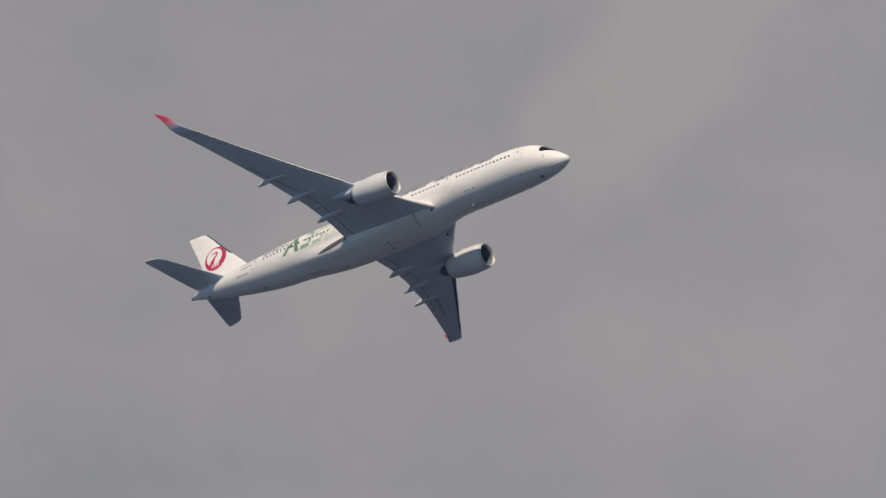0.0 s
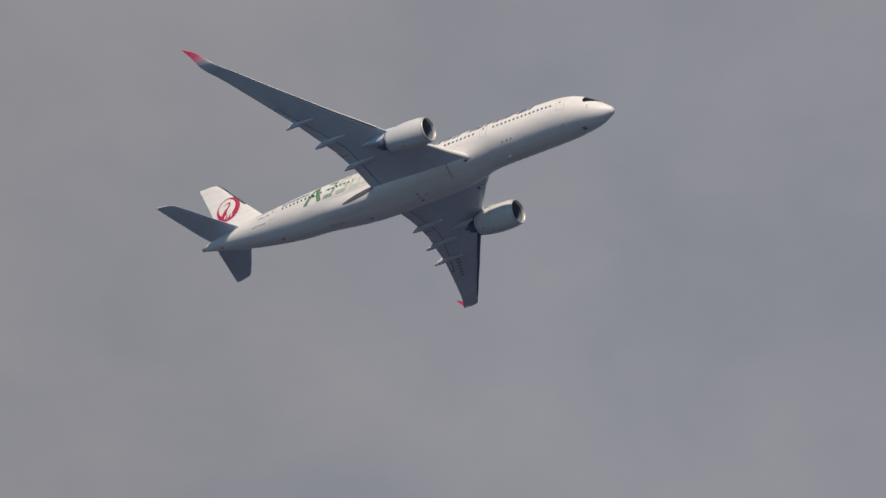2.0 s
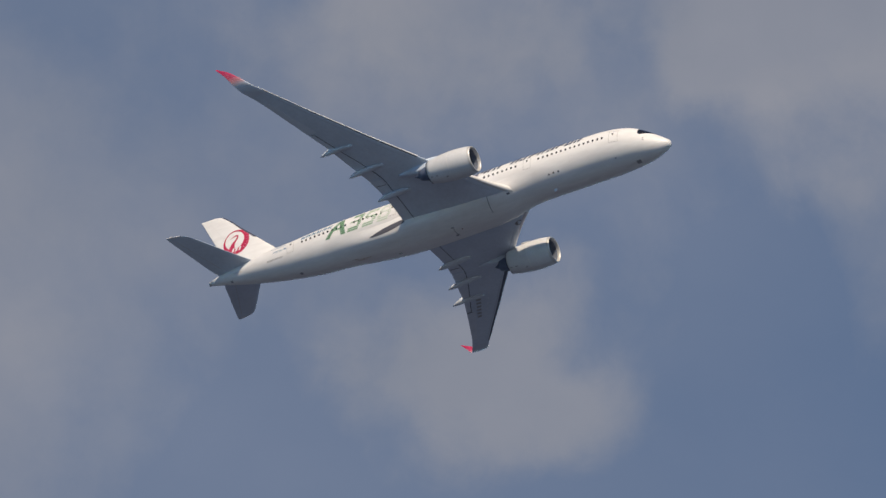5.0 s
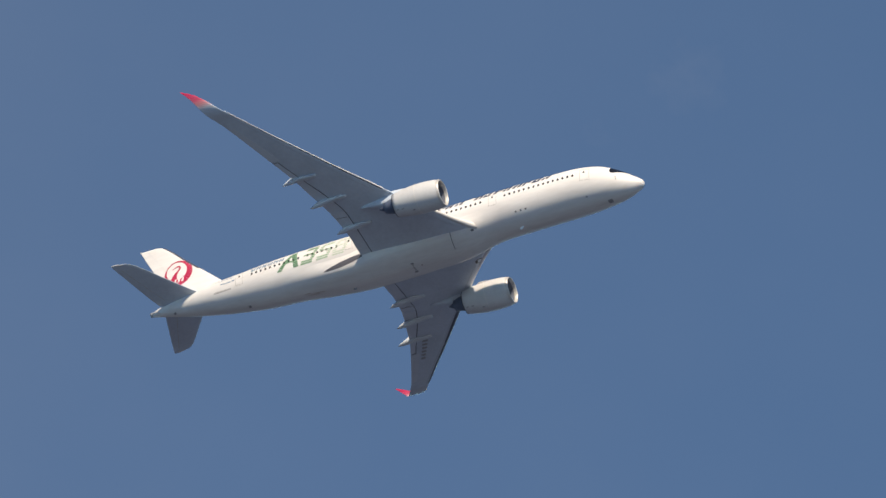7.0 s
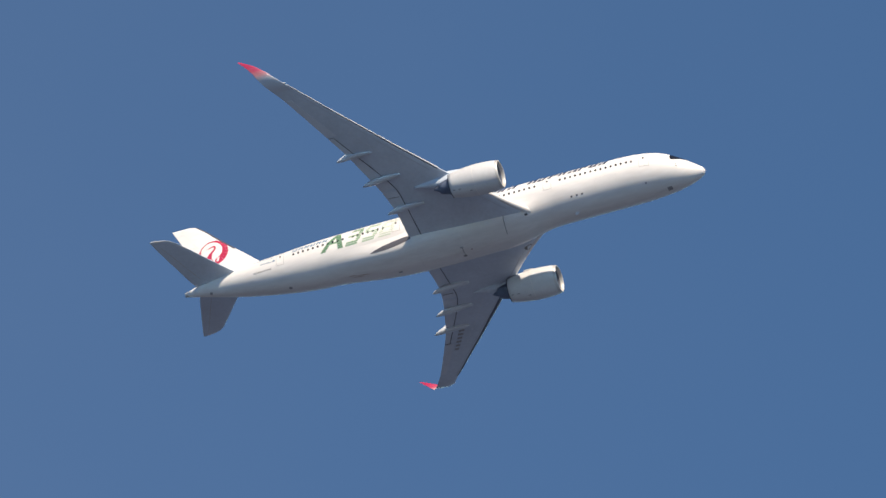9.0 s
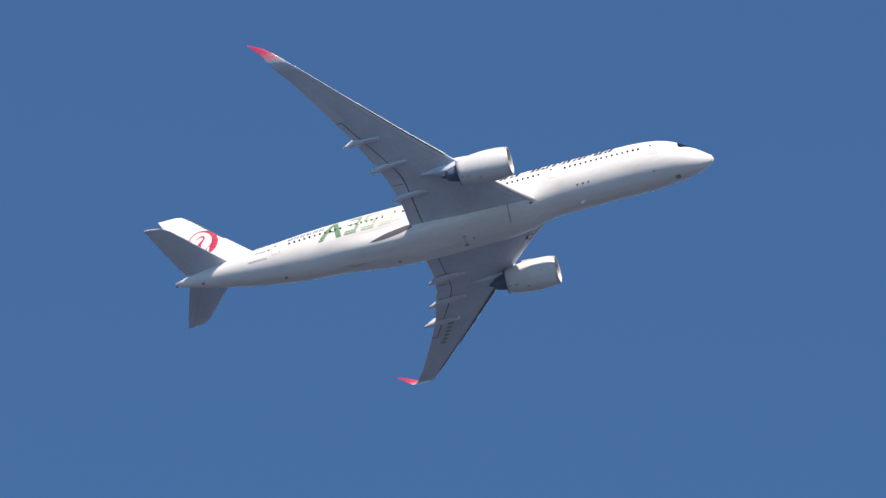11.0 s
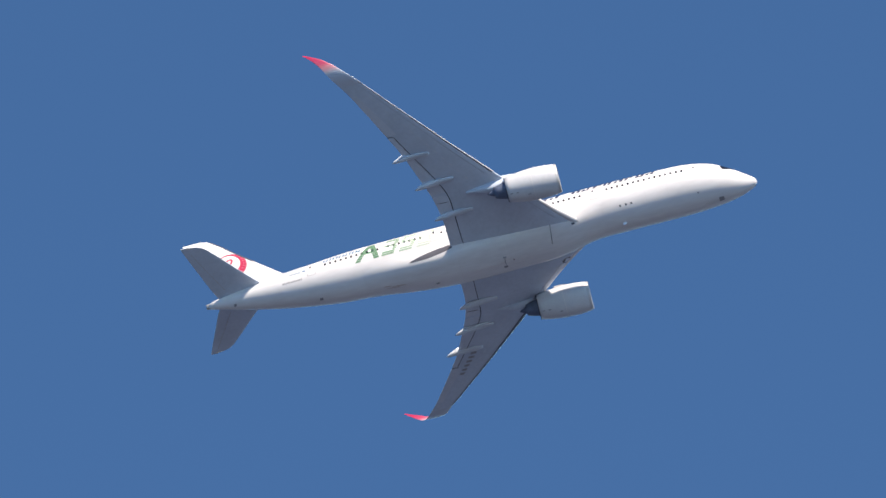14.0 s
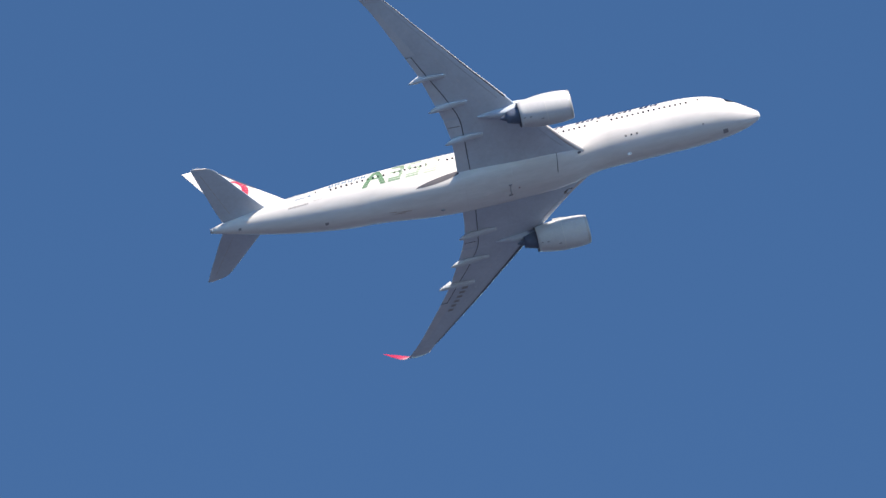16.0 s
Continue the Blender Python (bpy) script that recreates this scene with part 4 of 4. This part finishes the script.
def make_tail():
    # fin
    F_Z = [2.0, 3.5, 5.8, 8.5, 10.6, 11.05, 11.25]
    F_LE = [-54.6, -56.0, -58.3, -61.0, -63.1, -63.75, -64.5]
    F_TE = [-62.6, -63.15, -64.1, -65.35, -66.35, -66.55, -66.65]
    F_T = [0.95, 0.9, 0.75, 0.58, 0.42, 0.3, 0.06]
    bm = bmesh.new()
    zs = [2.0, 2.8, 3.5, 4.6, 5.8, 7.2, 8.5, 9.6, 10.6, 10.85, 11.05, 11.17, 11.25]
    rings = []
    for z in zs:
        le, te, t = (curve_at(F_Z, q, z) for q in (F_LE, F_TE, F_T))
        rings.append(section((le, 0, z), (te, 0, z), t, (0, 1, 0)))
    loft(bm, rings)
    fin = part("tail_fin", bm, white, airliner, "white vertical tail fin")

    def on_fin(x, z, side=-1, off=0.012):
        le, te, t = (curve_at(F_Z, q, z) for q in (F_LE, F_TE, F_T))
        c = min(max((le - x) / (le - te), 0.001), 0.999)
        h = 5 * (0.2969 * math.sqrt(c) - 0.126 * c - 0.3516 * c**2 + 0.2843 * c**3 - 0.1015 * c**4)
        return Vector((x, side * (t * 0.5 * h + off), z)) + SHIFT

    # rudder gap
    for side in (-1, 1):
        bm = bmesh.new()
        prev = None
        for z in np.linspace(2.9, 10.9, 12):
            le, te = curve_at(F_Z, F_LE, z), curve_at(F_Z, F_TE, z)
            x = le + (te - le) * 0.69
            cur = (bm.verts.new(on_fin(x, z, side)), bm.verts.new(on_fin(x - 0.045, z, side)))
            if prev:
                bm.faces.new((prev[0], prev[1], cur[1], cur[0]))
            prev = cur
        part("rudder_gap", bm, hair_grey, fin, "thin gap ahead of the rudder")
    # round red emblem: a crescent ring with feather slits and a curved stroke inside
    cx, cz, R = -61.55, 6.3, 1.88
    for side in (-1, 1):
        n = 252
        bm = bmesh.new()
        for k in range(n):
            quad = []
            mid = 2 * math.pi * (k + 0.5) / n
            slit = abs(math.sin(mid)) < 0.85 and math.cos(mid) > 0.0 and k % 11 == 0
            for a in (2 * math.pi * k / n, 2 * math.pi * (k + 1) / n):
                # the white field inside is a smaller circle, shifted up and back
                ox, oz, ri = -0.12 * R, 0.17 * R, 0.73 * R
                b = ox * math.cos(a) + oz * math.sin(a)
                r_in = min(b + math.sqrt(max(b * b - ox * ox - oz * oz + ri * ri, 0)), R * 0.93)
                r_out = r_in + (R - r_in) * 0.45 if slit else R
                quad.append([on_fin(cx + r * math.cos(a), cz + r * math.sin(a), side) for r in (r_in, (r_in + r_out) / 2, r_out)])
            vs = [[bm.verts.new(p) for p in q] for q in quad]
            for j in range(2):
                bm.faces.new((vs[0][j], vs[0][j + 1], vs[1][j + 1], vs[1][j]))
        part("tail_emblem", bm, red, fin, "round red emblem of plain crescent shapes")
        bm = bmesh.new()
        path = [(-0.35, -0.6, 0.6), (-0.3, -0.3, 0.36), (-0.18, -0.02, 0.2), (0.0, 0.18, 0.13), (0.12, 0.38, 0.11), (0.06, 0.52, 0.13), (-0.14, 0.5, 0.08), (-0.44, 0.38, 0.02)]
        prev = None
        for i in range(28):
            u = i / 27 * (len(path) - 1)
            px, pz, w = (curve_at(range(len(path)), [q[m] for q in path], u) for m in range(3))
            qx, qz = (curve_at(range(len(path)), [q[m] for q in path], min(u + 0.1, len(path) - 1)) for m in range(2))
            ox, oz = (curve_at(range(len(path)), [q[m] for q in path], max(u - 0.1, 0)) for m in range(2))
            d = Vector((qx - ox, qz - oz)).normalized()
            cur = tuple(bm.verts.new(on_fin(cx + R * (px - k * d.y * w / 2), cz + R * (pz + k * d.x * w / 2), side, 0.018)) for k in (-1, 1))
            if prev:
                bm.faces.new((prev[0], prev[1], cur[1], cur[0]))
            prev = cur
        part("emblem_stroke", bm, red, fin, "curved red stroke inside the emblem")
        # three pale bars across the emblem's foot
        for k in range(3):
            bm = bmesh.new()
            x, z = cx - 0.66 + 0.5 * k, cz - 1.42
            vs = [bm.verts.new(on_fin(x + dx, z + dz, side, 0.03)) for dx, dz in ((0, 0), (0.26, 0), (0.44, 0.55), (0.18, 0.55))]
            bm.faces.new(vs)
            part("emblem_bar", bm, white, fin, "small white bar across the emblem")
    # dark bare leading edge on the upper fin
    bm = bmesh.new()
    rows = []
    for z in np.linspace(6.25, 10.9, 10):
        le, te, t = (curve_at(F_Z, q, z) for q in (F_LE, F_TE, F_T))
        ring = []
        for c, sg in ((0.05, 1), (0.02, 1), (0.006, 1), (0, 0), (0.006, -1), (0.02, -1), (0.05, -1)):
            h = 5 * (0.2969 * math.sqrt(c) - 0.126 * c) * 0.5 * t
            ring.append((le + (te - le) * c + 0.06 * (1 - c / 0.05), sg * (h + 0.012), z))
        rows.append(ring)
    loft(bm, rows, closed=False)
    part("fin_leading_edge", bm, slat_dark, fin, "dark metal strip on the fin's leading edge")
    # horizontal stabilisers
    for side in (-1, 1):
        S_Y = [0.4, 1.2, 4.5, 7.8, 8.7, 9.1, 9.35]
        S_LE = [-57.6, -58.3, -60.75, -63.1, -63.85, -64.5, -65.6]
        S_TE = [-63.6, -63.95, -65.0, -66.0, -66.25, -66.35, -66.4]
        S_Z = [1.35, 1.45, 1.78, 2.12, 2.2, 2.25, 2.28]
        S_T = [0.75, 0.7, 0.5, 0.32, 0.24, 0.15, 0.05]
        bm = bmesh.new()
        rings = []
        for y in (0.4, 1.2, 2.3, 3.4, 4.5, 5.6, 6.7, 7.8, 8.3, 8.7, 8.95, 9.1, 9.25, 9.35):
            le, te, z, t = (curve_at(S_Y, q, y) for q in (S_LE, S_TE, S_Z, S_T))
            rings.append(section((le, side * y, z), (te, side * y, z), t))
        loft(bm, rings)
        stab = part("tailplane", bm, wing_grey, airliner, "grey swept horizontal tailplane")
        # added pale cap paints in the sunlit edge of the tailplane tip
        bm = bmesh.new()
        rings = []
        for y in (9.08, 9.2, 9.3, 9.38):
            le, te, z, t = (curve_at(S_Y, q, min(y, 9.35)) for q in (S_LE, S_TE, S_Z, S_T))
            rings.append(section((le + 0.02, side * y, z + 0.02), (te - 0.02, side * y, z + 0.02), t + 0.12))
        loft(bm, rings)
        part("tailplane_tip", bm, edge_sunlit, stab, "rounded end cap, pale for the sunlight painted on the tip edge")
        bm = bmesh.new()
        prev = None
        for y in np.linspace(1.9, 8.4, 9):
            le, te, z, t = (curve_at(S_Y, q, y) for q in (S_LE, S_TE, S_Z, S_T))
            x = le + (te - le) * 0.72
            dn = z - t * 0.32 - 0.01
            cur = (bm.verts.new(Vector((x, side * y, dn)) + SHIFT), bm.verts.new(Vector((x - 0.05, side * y, dn)) + SHIFT))
            if prev:
                bm.faces.new((prev[0], prev[1], cur[1], cur[0]))
            prev = cur
        part("elevator_gap", bm, faint_grey, stab, "thin gap ahead of the elevator")


make_fuselage()
reflector = make_details()
make_belly()
for s in (-1, 1):
    make_wing(s)
    make_engine(s)
make_tail()


def motions():
    rows = []
    for t, x, y, z, bank, pitch, head in FLIGHT:
        rows.append((t, pose(x, y, z, bank, pitch, head)))
    walk(airliner, rows)
    # the beacon's reflector sweeps past every 1.4 s, and rests between turned up inside its housing
    turn = [(0.0, 180)]
    for k in range(12):
        turn += [(0.4 + 1.4 * k + dt, -360 * k - da) for dt, da in ((-0.1, -180), (-0.07, -110), (-0.03, -40), (0.0, 0), (0.03, 40), (0.07, 110), (0.1, 180))]
    turn.append((16.0, turn[-1][1]))
    walk(reflector, [(t, BEACON @ pose(0, 0, 0, a)) for t, a in turn])


motions()
